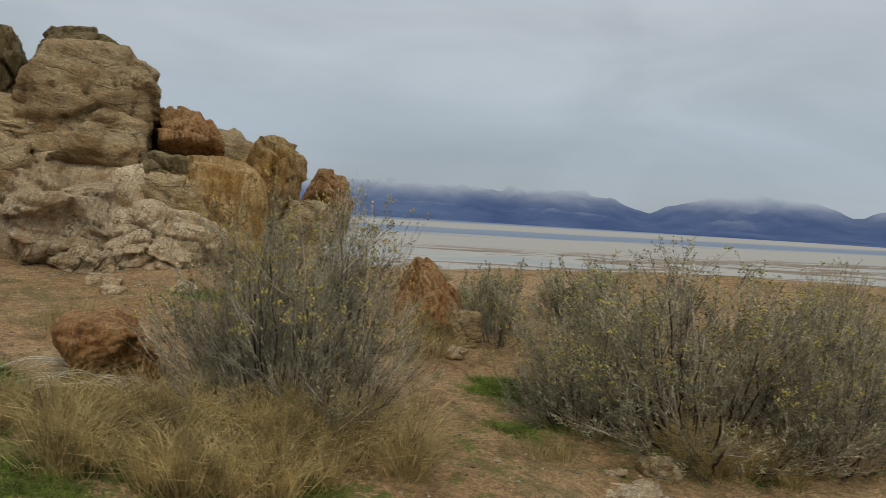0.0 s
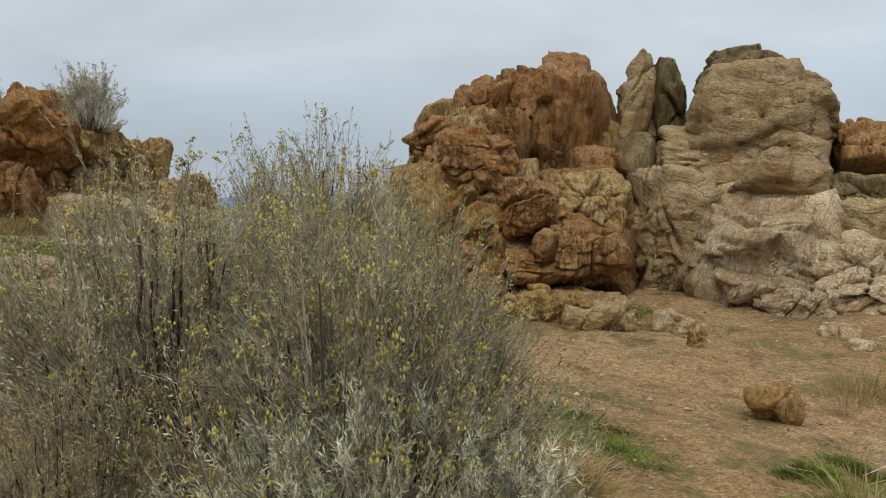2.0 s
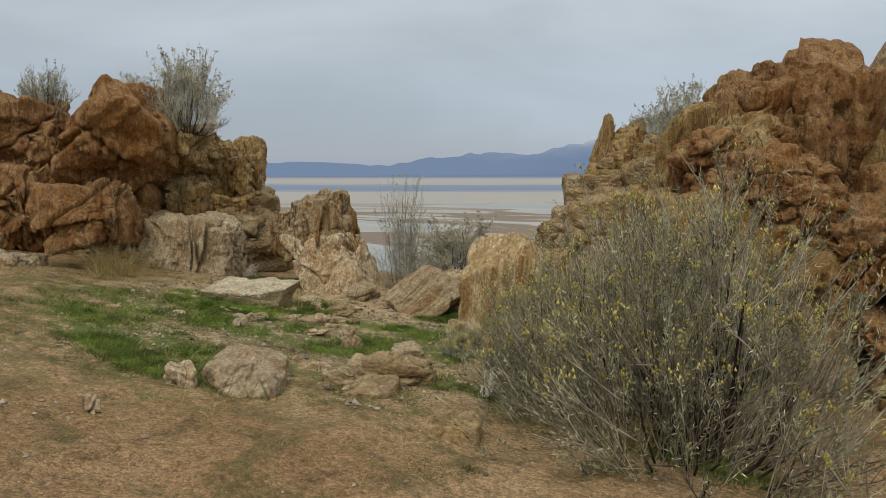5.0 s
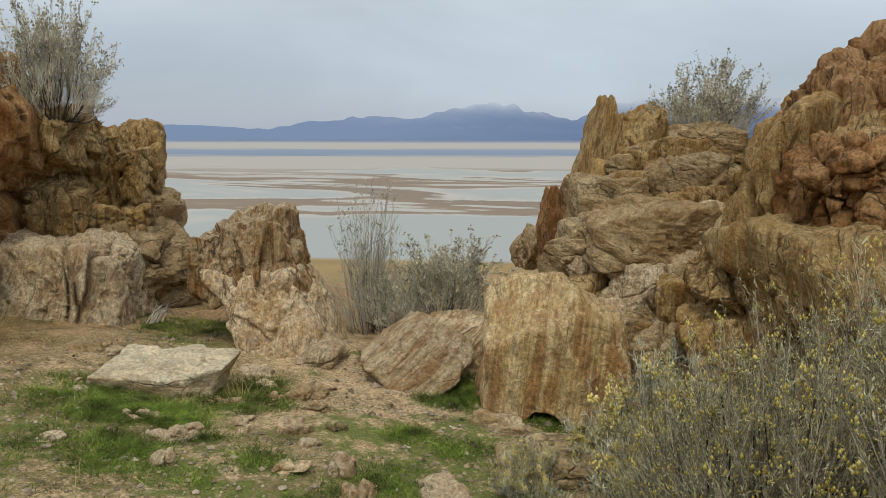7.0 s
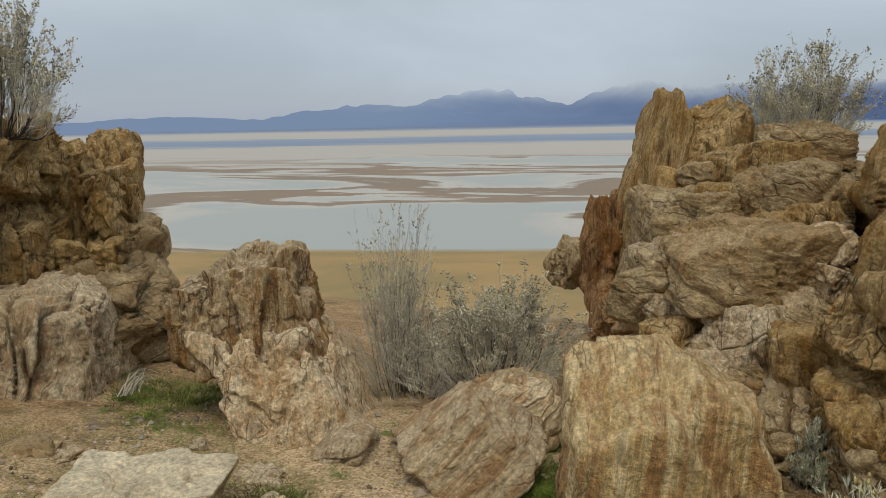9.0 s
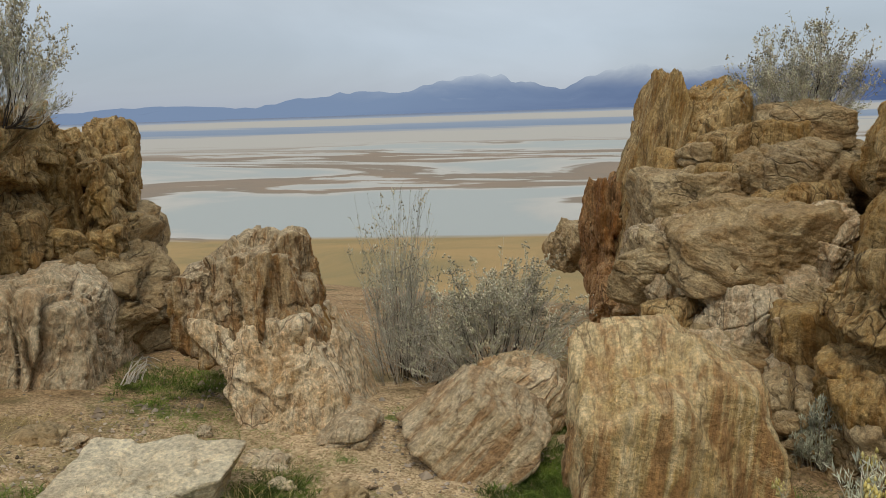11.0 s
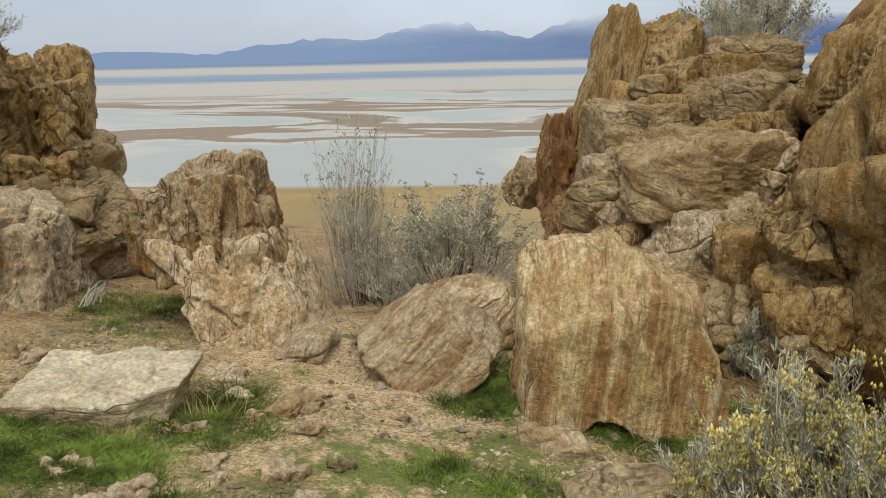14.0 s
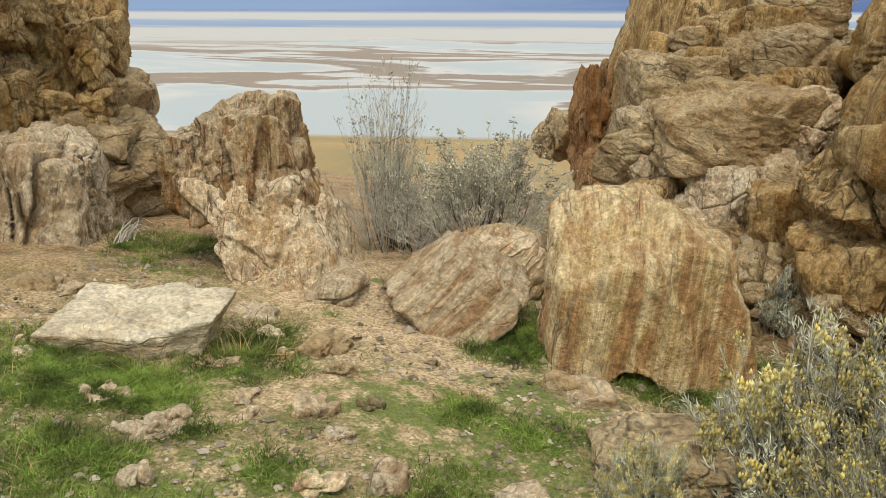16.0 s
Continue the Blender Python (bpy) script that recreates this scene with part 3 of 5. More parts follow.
# main faces of the larger boulders
STRIPED = ((-1, 0, 0.05, 1), (-0.22, -1, 0.02, 0.86), (0.12, -1, 0.10, 0.88), (0, 1, 0, 1), (-0.5, -0.35, 1, 0.82), (0.05, 0.1, 1, 1), (0.55, 0, 0.85, 0.82), (0.97, -0.1, 0.25, 0.86), (0, 0, -1, 1))
UPPER_TOOTH = ((-1, 0, 0, 1), (-0.55, 0, 0.8, 0.79), (0.05, -0.1, 1, 0.98), (0.97, 0, 0.17, 0.89), (0, -1, 0.12, 0.85), (-0.5, -0.85, 0, 1), (0, 0, -1, 1), (0, 1, 0, 1))
LOWER_TOOTH = ((-0.9, -0.1, -0.42, 0.74), (1, -0.05, 0.4, 0.9), (0, -0.95, 0.3, 0.85), (0, 0, 1, 1), (0, 0, -1, 1), (0, 1, 0, 1))
FLAT_SLAB = ((0.03, -0.12, 1, 0.72), (0, -0.9, -0.2, 0.85), (0.6, -0.7, -0.1, 0.88), (1, 0, -0.2, 0.95), (-1, 0, 0.3, 0.95), (0, 0, -1, 1), (0, 1, 0.1, 1), (0.1, -0.5, 0.85, 0.85))
WEDGE = ((-0.79, -0.15, 0.61, 0.72), (0.65, -0.1, 0.75, 0.69), (-0.85, -0.2, -0.5, 0.9), (0, -0.9, 0.4, 0.75), (0.8, 0, -0.5, 0.8), (0, 1, 0, 1), (0, 0, -1, 1))
PALE_BLOCK = ((0, -0.1, 1, 0.95), (0.6, 0, 0.8, 1), (1, 0, 0.05, 0.97), (-0.05, -1, 0.1, 0.85), (0.6, -0.8, 0, 1.05), (-1, 0, 0, 1), (0, 1, 0, 1), (0, 0, -1, 1))
rock(main, RUST, (-7.76, 11.64, 2.75), (0.76, 1.20, 0.86), 24, 11, p=5, streak=1)
rock(main, RUST, (-7.68, 9.18, 2.04), (0.57, 0.65, 0.41), 24, 12, p=5)
rock(main, RUST, (-8.15, 9.27, 2.38), (0.33, 0.50, 0.21), 24, 13)
rock(main, OCHRE, (-7.93, 9.51, 1.21), (0.95, 1.20, 0.80), 24, 14, p=5)
rock(main, RUST, (-6.86, 9.01, 1.52), (0.33, 0.65, 0.28), 24, 15, p=6)
rock(main, OCHRE, (-6.54, 9.75, 1.40), (0.50, 0.85, 0.47), 24, 16, p=4)
rock(main, RUST, (-6.66, 8.68, 0.91), (0.24, 0.45, 0.19), 24, 17)
rock(main, RUST, (-6.35, 9.20, 1.03), (0.48, 0.80, 0.36), 24, 18, p=5)
rock(main, RUST, (-7.57, 8.83, 0.86), (0.47, 0.75, 0.49), 24, 19)
rock(main, OCHRE, (-6.33, 8.53, 0.50), (0.44, 0.60, 0.21), 24, 20, p=6)
rock(main, TAN, (-5.76, 8.44, 0.45), (0.32, 0.50, 0.19), 24, 21, p=6)
rock(main, TAN, (-6.97, 12.38, 2.79), (0.27, 0.65, 0.95), 24, 22, p=5, lean=0.03, streak=1)
rock(main, DARK, (-6.74, 13.09, 3.03), (0.26, 0.60, 0.65), 24, 23)
rock(main, TAN, (-5.56, 13.15, 2.58), (0.98, 1.30, 0.92), 24, 24, p=4, lean=0.06)
rock(main, DARK, (-5.77, 13.32, 3.44), (0.56, 0.80, 0.35), 24, 25)
rock(main, TAN, (-5.00, 13.07, 2.78), (0.46, 0.80, 0.55), 24, 26, p=5)
rock(main, TAN, (-5.07, 12.06, 1.81), (0.68, 0.95, 0.44), 24, 27, p=4)
rock(main, TAN, (-6.03, 11.21, 1.18), (0.57, 0.90, 0.76), 24, 28)
rock(main, PALE, (-5.11, 11.16, 0.89), (0.76, 1.10, 0.63), 24, 29, p=4)
rock(main, PALE, (-3.72, 11.21, 0.67), (0.75, 0.90, 0.51), 24, 30, p=4, lean=-0.3)
rock(main, DARK, (-4.01, 11.96, 1.65), (0.36, 0.45, 0.29), 24, 31, p=6)
rock(main, RUST, (-4.10, 13.21, 2.19), (0.50, 0.80, 0.46), 24, 32, p=5)
rock(main, OCHRE, (-3.38, 12.58, 1.00), (0.74, 0.90, 0.83), 24, 33, lean=-0.2)
rock(main, OCHRE, (-2.89, 13.77, 1.67), (0.57, 0.95, 0.72), 24, 34, p=4)
rock(main, RUST, (-1.98, 14.96, 1.39), (0.32, 0.60, 0.54), 24, 35, p=5)
rock(main, TAN, (-2.36, 13.55, 0.66), (0.56, 0.80, 0.65), 24, 36)
rock(main, OCHRE, (-7.81, 11.55, 1.54), (1.03, 0.80, 1.19), 24, 37, hidden=1)
rock(main, TAN, (-6.16, 13.47, 1.50), (1.35, 1.00, 1.43), 24, 38, hidden=1)
rock(main, TAN, (-4.02, 14.17, 1.23), (1.46, 1.00, 1.14), 24, 39)
rock(main, PALE, (-4.29, 10.40, 0.49), (0.43, 0.50, 0.24), 24, 40)
rock(main, RUST, (-7.86, 9.90, 2.40), (0.26, 0.65, 0.23), 29, 41)
rock(main, OCHRE, (-8.98, 9.71, 1.50), (0.27, 0.40, 0.23), 23, 42, p=4)
rock(main, RUST, (-7.80, 10.75, 2.60), (0.74, 1.00, 0.72), 10, 43, p=4, streak=1)
rock(main, OCHRE, (-8.42, 10.35, 1.55), (0.72, 1.10, 1.25), 5, 44, p=4, streak=1, lean=0.22)
rock(main, OCHRE, (-8.30, 10.90, 2.30), (0.62, 0.90, 0.62), 12, 45, p=4, streak=1, lean=0.2)
rock(main, RUST, (-8.10, 10.00, 2.66), (0.56, 0.46, 0.54), 24, 46, p=5, streak=1)
rock(main, RUST, (-8.33, 9.30, 2.22), (0.31, 0.50, 0.38), 10, 47, p=5)
rock(main, RUST, (-8.10, 9.70, 1.50), (0.60, 0.70, 0.70), 15, 48, p=4)
rock(main, OCHRE, (-9.00, 9.55, 0.95), (0.28, 0.40, 0.30), 20, 49, p=4)
rock(east, OCHRE, (-10.83, 12.83, 1.78), (0.34, 0.85, 1.21), 27, 50, p=5, lean=0.3, streak=1)
rock(east, OCHRE, (-10.45, 12.75, 2.32), (0.35, 0.75, 0.60), 27, 51, p=5, lean=0.2, streak=1)
rock(east, OCHRE, (-10.14, 12.71, 2.19), (0.30, 0.70, 0.41), 27, 52, p=5, lean=0.1, streak=1)
rock(east, RUST, (-11.44, 13.52, 1.22), (0.20, 0.60, 0.65), 27, 53, p=6, streak=1)
rock(east, TAN, (-12.16, 14.67, 0.89), (0.24, 0.60, 0.31), 27, 54, p=5)
rock(east, TAN, (-9.71, 13.30, 2.20), (0.80, 1.10, 0.30), 27, 55, p=8, crumble=1.0)
rock(east, TAN, (-9.50, 12.30, 2.16), (0.62, 0.60, 0.22), 21, 56, p=8, crumble=1.1)
rock(east, TAN, (-9.40, 11.50, 1.80), (0.36, 0.50, 0.20), 21, 57, p=8, crumble=1.1)
rock(east, PALE, (-10.23, 11.47, 1.75), (0.25, 0.50, 0.18), 27, 59, p=5)
rock(east, PALE, (-9.39, 11.20, 1.66), (0.20, 0.50, 0.30), 27, 60)
rock(east, PALE, (-10.24, 11.46, 0.98), (0.50, 0.70, 0.46), 27, 61, p=8, crumble=1.1)
rock(east, PALE, (-9.61, 11.31, 0.95), (0.60, 0.75, 0.50), 27, 62, p=8, crumble=1.1)


def rubble():
    """Angular debris piled on the slope between the crag's pillars and its shoulder."""
    rs = np.random.RandomState(71)
    for k in range(64):
        u, v = rs.rand(), (k + rs.rand()) / 64
        low, high = np.array((-10.45 + 1.55 * u, 10.35 - 0.4 * u, 0.72)), np.array((-10.35 + 1.1 * u, 12.35 - 0.1 * u, 2.20 + 0.25 * u))
        at = low * (1 - v) + high * v + rs.normal(size=3) * (0.08, 0.08, 0.05) + (0, 0, 0.16 * np.sin(v * np.pi))
        a = np.exp(rs.normal(-1.75, 0.42))
        rock(east, (PALE, TAN, PALE, OCHRE, TAN)[rs.randint(5)], tuple(at), (a * rs.uniform(1.0, 1.6), a, a * rs.uniform(0.6, 1.0)), rs.uniform(0, 90), 700 + k, p=9, cuts=12, crumble=0.35, fissure=0.02)


rubble()
rock(east, TAN, (-8.94, 12.85, 1.60), (0.50, 0.50, 0.60), 24, 148, hidden=1)
rock(east, RUST, (-10.99, 12.09, 0.87), (0.23, 0.60, 0.30), 27, 63)
rock(east, TAN, (-10.18, 13.39, 1.52), (0.84, 1.00, 0.95), 27, 64)
rock(east, TAN, (-9.46, 9.72, 0.73), (0.22, 0.35, 0.26), 23, 65)
rock(east, TAN, (-9.03, 9.46, 0.72), (0.23, 0.35, 0.27), 23, 66)
rock(west, RUST, (-15.44, 8.12, 2.63), (0.71, 1.10, 0.71), 29, 67, p=6, lean=0.1)
rock(west, RUST, (-14.77, 7.06, 1.71), (0.43, 0.65, 0.39), 29, 68, p=5, lean=0.12)
rock(west, OCHRE, (-15.35, 9.09, 2.52), (0.37, 0.80, 0.36), 29, 69, p=6)
rock(west, OCHRE, (-15.39, 9.95, 2.26), (0.34, 0.70, 0.46), 29, 70, p=5, streak=1)
rock(west, OCHRE, (-14.94, 9.73, 2.16), (0.16, 0.50, 0.31), 29, 71, p=6)
rock(west, OCHRE, (-15.30, 9.04, 1.88), (0.41, 0.70, 0.37), 29, 72, p=6)
rock(west, OCHRE, (-15.01, 9.59, 1.74), (0.35, 0.65, 0.18), 29, 73, p=6)
rock(west, PALE, (-14.63, 8.52, 1.20), (0.50, 0.60, 0.45), 27, 74, planes=PALE_BLOCK, crumble=0.35, streak=1, ledge=0.6)
rock(west, TAN, (-14.66, 9.54, 1.20), (0.42, 0.70, 0.47), 29, 75, p=4, lean=-0.1)
rock(west, TAN, (-15.75, 8.05, 1.15), (0.74, 0.75, 0.39), 29, 76)
rock(west, RUST, (-15.19, 8.02, 1.60), (0.27, 0.50, 0.18), 29, 77)
rock(west, RUST, (-18.25, 7.50, 2.83), (0.61, 1.00, 0.70), 39, 78, p=5)
rock(west, RUST, (-17.13, 7.76, 2.74), (0.51, 0.90, 0.51), 39, 79, p=5)
rock(west, RUST, (-16.73, 7.46, 1.74), (0.47, 0.80, 0.62), 39, 80)
rock(west, TAN, (-17.36, 6.95, 1.58), (0.58, 0.80, 0.57), 39, 81)
rock(west, PALE, (-15.71, 6.11, 1.33), (0.27, 0.50, 0.31), 39, 82)
rock(west, PALE, (-14.68, 6.05, 1.17), (0.25, 0.40, 0.21), 39, 83)
rock(west, OCHRE, (-16.09, 9.57, 1.45), (0.99, 0.70, 0.81), 29, 84, hidden=1)
rock(tooth, PITTED, (-12.59, 8.75, 1.07), (0.50, 0.45, 0.36), 21, 85, planes=LOWER_TOOTH, fissure=0.012, crumble=0.5, ledge=0.7, tag='t')
rock(tooth, FLUTED, (-12.87, 8.87, 1.54), (0.50, 0.42, 0.39), 21, 86, planes=UPPER_TOOTH, streak=1, fissure=0.05, crumble=0.9, ledge=1.3, tag='t')
rock(loose, PALE, (-11.97, 8.58, 0.79), (0.19, 0.30, 0.16), 23, 87)
rock(loose, GNEISS, (-11.19, 8.69, 0.86), (0.46, 0.38, 0.26), 21, 88, planes=WEDGE, fissure=0.012, crumble=0.3, tag='wedge')
rock(loose, GNEISS, (-11.22, 9.62, 0.79), (0.32, 0.50, 0.24), 23, 89, p=4)
rock(loose, STRIPE, (-10.01, 8.65, 1.05), (0.585, 0.47, 0.50), 21, 90, planes=STRIPED, tag='striped', fissure=0.012, crumble=0.35, streak=1, ledge=0.6, notch=(-0.13, 0.17, 0.20))
rock(loose, SLAB, (-12.48, 7.28, 0.88), (0.52, 0.30, 0.20), 21, 91, planes=FLAT_SLAB, tag='slab', fissure=0.008, crumble=0.3)
rock(loose, PALE, (-12.18, 7.97, 0.80), (0.14, 0.11, 0.05), 23, 93)
rock(loose, TAN, (-10.31, 7.98, 0.69), (0.11, 0.08, 0.08), 23, 94)
rock(loose, PALE, (-11.22, 7.10, 0.81), (0.11, 0.08, 0.07), 23, 95)
rock(loose, DARK, (-11.04, 7.27, 0.76), (0.08, 0.06, 0.05), 23, 96)
rock(loose, PALE, (-11.43, 6.90, 0.82), (0.06, 0.05, 0.04), 23, 97)
rock(loose, PALE, (-10.66, 6.73, 0.79), (0.08, 0.06, 0.09), 23, 98)
rock(loose, TAN, (-9.71, 7.54, 0.69), (0.35, 0.28, 0.12), 23, 99)
rock(loose, PALE, (-11.46, 6.25, 0.89), (0.07, 0.05, 0.06), 23, 100)
rock(loose, TAN, (-11.36, 7.55, 0.77), (0.09, 0.07, 0.05), 23, 101)
rock(loose, PALE, (-11.67, 7.54, 0.80), (0.05, 0.04, 0.05), 23, 102)
rock(loose, TAN, (-11.64, 6.65, 0.86), (0.03, 0.02, 0.04), 23, 103)
rock(loose, TAN, (-13.34, 7.45, 0.97), (0.16, 0.12, 0.08), 23, 104)
rock(loose, PALE, (-10.41, 7.75, 0.68), (0.03, 0.03, 0.04), 23, 105)
rock(loose, PALE, (-10.04, 4.99, 0.92), (0.27, 0.35, 0.14), 29, 106, p=4)
rock(loose, PALE, (-10.22, 4.60, 0.96), (0.10, 0.07, 0.10), 29, 107)
rock(loose, PALE, (-10.01, 5.65, 0.80), (0.12, 0.09, 0.07), 29, 108)
rock(loose, TAN, (-9.64, 6.00, 0.78), (0.32, 0.25, 0.13), 29, 109, p=5)
rock(loose, TAN, (-9.45, 5.48, 0.77), (0.21, 0.25, 0.09), 29, 110)
rock(loose, TAN, (-8.65, 5.23, 0.72), (0.18, 0.20, 0.12), 29, 111)
rock(loose, PALE, (-8.39, 5.36, 0.64), (0.06, 0.04, 0.05), 29, 112)
rock(loose, PALE, (-10.02, 3.86, 1.00), (0.05, 0.04, 0.06), 29, 113)
rock(loose, PALE, (-10.43, 6.52, 0.78), (0.09, 0.06, 0.08), 29, 114)
rock(loose, TAN, (-9.09, 6.46, 0.66), (0.16, 0.12, 0.09), 29, 115)
rock(loose, TAN, (-13.15, 6.37, 1.05), (0.08, 0.06, 0.06), 29, 116)
rock(loose, PALE, (-11.02, 6.95, 0.78), (0.08, 0.06, 0.05), 29, 117)
rock(loose, RUST, (-2.48, 6.16, 0.22), (0.36, 0.45, 0.30), 20, 118, p=3)
rock(loose, OCHRE, (-4.66, 8.10, 0.36), (0.10, 0.07, 0.15), 20, 119)
# a mound of dried grass, with a rock mesh standing in for it
rock(loose, OCHRE, (-3.69, 6.60, 0.23), (0.19, 0.14, 0.15), 24, 120, streak=1, p=3)
rock(loose, PALE, (-3.71, 9.26, 0.37), (0.20, 0.15, 0.09), 24, 121)
rock(loose, PALE, (-2.86, 9.31, 0.35), (0.14, 0.11, 0.09), 24, 122)
rock(loose, PALE, (-2.22, 9.62, 0.36), (0.25, 0.19, 0.08), 24, 123)
rock(loose, PALE, (-5.07, 8.60, 0.40), (0.20, 0.15, 0.13), 24, 124)
rock(loose, PALE, (-4.66, 8.20, 0.31), (0.08, 0.06, 0.05), 24, 125)
rock(loose, PALE, (-3.45, 8.87, 0.31), (0.14, 0.10, 0.07), 24, 126)
rock(loose, PALE, (-2.10, 8.52, 0.24), (0.16, 0.12, 0.11), 24, 127)
rock(loose, RUST, (-0.16, 9.16, 0.43), (0.40, 0.65, 0.40), -2, 128, p=4, taper=0.5, lean=-0.35, cuts=16, crumble=0.7)
rock(loose, TAN, (0.16, 8.36, 0.18), (0.16, 0.12, 0.21), -2, 129)
rock(loose, PALE, (0.07, 7.94, 0.04), (0.10, 0.08, 0.06), -2, 130)
rock(loose, TAN, (1.33, 5.76, -0.28), (0.14, 0.11, 0.09), -2, 131)
rock(loose, PALE, (0.99, 5.60, -0.29), (0.08, 0.06, 0.05), -2, 132)
rock(loose, PALE, (1.03, 5.39, -0.32), (0.21, 0.16, 0.05), -2, 133)
rock(loose, RUST, (4.05, 8.26, -0.02), (0.19, 0.14, 0.17), -2, 134)
rock(loose, TAN, (-3.88, 3.98, 0.17), (0.03, 0.03, 0.05), 24, 135)
rock(loose, TAN, (-3.63, 4.12, 0.14), (0.03, 0.02, 0.05), 20, 136)
rock(main, TAN, (-6.32, 11.94, 0.94), (1.05, 1.00, 0.79), 24, 137, hidden=1)
rock(main, DARK, (-7.10, 11.52, 1.30), (0.65, 0.80, 1.08), 24, 138, hidden=1)
rock(main, RUST, (-6.77, 10.12, 1.15), (0.60, 0.80, 0.77), 24, 139, hidden=1)
rock(main, PALE, (-4.87, 11.82, 0.96), (0.76, 0.80, 0.75), 24, 140, hidden=1)
rock(main, TAN, (-5.46, 12.51, 2.20), (1.00, 0.90, 0.39), 24, 141, hidden=1)
rock(main, TAN, (-3.95, 12.18, 1.14), (0.53, 0.75, 0.57), 24, 142, hidden=1)
rock(main, RUST, (-7.42, 10.98, 2.00), (0.72, 0.80, 0.27), 24, 143, streak=1, hidden=1)
rock(east, OCHRE, (-10.38, 12.25, 1.38), (0.44, 0.70, 0.81), 27, 144, streak=1, hidden=1)
rock(east, TAN, (-9.61, 12.18, 1.33), (0.41, 0.70, 0.77), 27, 145, hidden=1)
rock(west, RUST, (-15.89, 8.45, 1.70), (0.71, 0.80, 0.78), 29, 146, hidden=1)
rock(west, TAN, (-15.07, 9.68, 1.34), (0.46, 0.60, 0.60), 29, 147, hidden=1)

# ---- shrubs ----
def shrub_meshes(seed, height, radius, stems=46, leafy=9, bloom=0.35, upright=0.55, leaf=0.038, leaf_mat=None, bloom_mat=None, head=1.0, stem_mat=None, leaf_wide=0.10, thick=1.0, florets=4, twig_mat=None):
    """Broom-like shrub: stems that fork twice, narrow leaves along the twigs, flower heads at the tips."""
    rs = np.random.RandomState(seed)
    leaf_mat, bloom_mat = leaf_mat or SAGE, bloom_mat or BLOOM
    k = 6
    s = np.linspace(0, 1, k)[None, :, None]
    ang = rs.uniform(0, 2 * np.pi, stems)
    rad = np.sqrt(rs.uniform(0.02, 1, stems))
    skirt = rs.rand(stems) < 0.22
    rad = np.where(skirt, rs.uniform(0.9, 1.15, stems), rad)
    base = np.stack([np.cos(ang), np.sin(ang), 0 * ang], -1) * (rad * 0.30 * radius)[:, None]
    base[:, 2] = -0.05
    tip = np.stack([np.cos(ang) * rad * radius * 0.78, np.sin(ang) * rad * radius * 0.78, height * 0.62 * (1 - 0.80 * rad ** 2) * rs.uniform(0.6, 1.2, stems)], -1)
    tip[:, 2] = np.maximum(tip[:, 2], 0.06 * height)
    bend = np.stack([np.cos(ang), np.sin(ang), -1.0 + 0 * ang], -1) * (0.12 * radius * rad)[:, None]

    def curve(a, b, c, wob):
        n = len(a)
        p = a[:, None] * (1 - s) + b[:, None] * s + c[:, None] * (s * (1 - s)) * 2.2
        jit = rs.normal(size=(n, k, 3)) * wob
        jit[:, 0] = 0
        return p + jit

    main_p = curve(base, tip, bend, 0.012)
    main_r = np.linspace(1, 0.45, k)[None] * rs.uniform(0.006, 0.014, stems)[:, None] * (height / 1.2) * thick
    v1, f1 = tubes(main_p, main_r, 4)

    def fork(parents, count, lo, hi, length, spread, rise):
        n = len(parents)
        u = rs.uniform(lo, hi, (n, count)) * (k - 1)
        i = np.minimum(u.astype(int), k - 2)
        fr = (u - i)[..., None]
        rows = np.arange(n)[:, None]
        start = parents[rows, i] * (1 - fr) + parents[rows, i + 1] * fr
        way = parents[:, -1] - parents[:, 0]
        way /= np.linalg.norm(way, axis=1, keepdims=True)
        way = way[:, None] + rs.normal(size=(n, count, 3)) * spread
        way[..., 2] = np.abs(way[..., 2]) + rise
        way /= np.linalg.norm(way, axis=2, keepdims=True)
        end = start + way * (length * rs.uniform(0.6, 1.25, (n, count)))[..., None]
        a, b = start.reshape(-1, 3), end.reshape(-1, 3)
        c = rs.normal(size=a.shape) * 0.05 * length
        c[:, 2] -= 0.06 * length
        return curve(a, b, c, 0.006)

    br = fork(main_p, 6, 0.12, 1.0, 0.34 * height, 0.50, upright * 0.6)
    v2, f2 = tubes(br[:, (0, 2, 5)], np.array([[1, 0.8, 0.5]]) * rs.uniform(0.0022, 0.0045, len(br))[:, None])
    tw = fork(br, 5, 0.20, 1.0, 0.20 * height, 0.30, upright)
    v3, f3 = tubes(tw[:, (0, 5)], np.array([[1, 0.45]]) * rs.uniform(0.0012, 0.0024, len(tw))[:, None])
    # fit the crown to the wanted height and spread
    tips = tw[:, -1]
    fz = height / np.percentile(tips[:, 2], 99.6)
    fr2 = radius / np.percentile(np.hypot(tips[:, 0], tips[:, 1]), 95)
    for arr in (v1, v2, v3, tw.reshape(-1, 3)):
        arr *= np.array([fr2, fr2, fz])
        # the crown is uneven but has no long spikes
        lim = height * (0.90 + 0.18 * vnoise(np.stack([arr[:, 0] * 2.4 / radius, arr[:, 1] * 2.4 / radius, 0 * arr[:, 0] + seed], -1)))
        arr[:, 2] = np.where(arr[:, 2] > lim, lim + 0.35 * (arr[:, 2] - lim), arr[:, 2])
    # narrow leaves
    n = len(tw) * leafy
    row = np.repeat(np.arange(len(tw)), leafy)
    u = rs.uniform(0.35, 1.0, n) * (k - 1)
    i = np.minimum(u.astype(int), k - 2)
    fr = (u - i)[:, None]
    at = tw[row, i] * (1 - fr) + tw[row, i + 1] * fr
    way = tw[row, -1] - tw[row, 0]
    way /= np.linalg.norm(way, axis=1, keepdims=True)
    way = way + rs.normal(size=(n, 3)) * 0.55
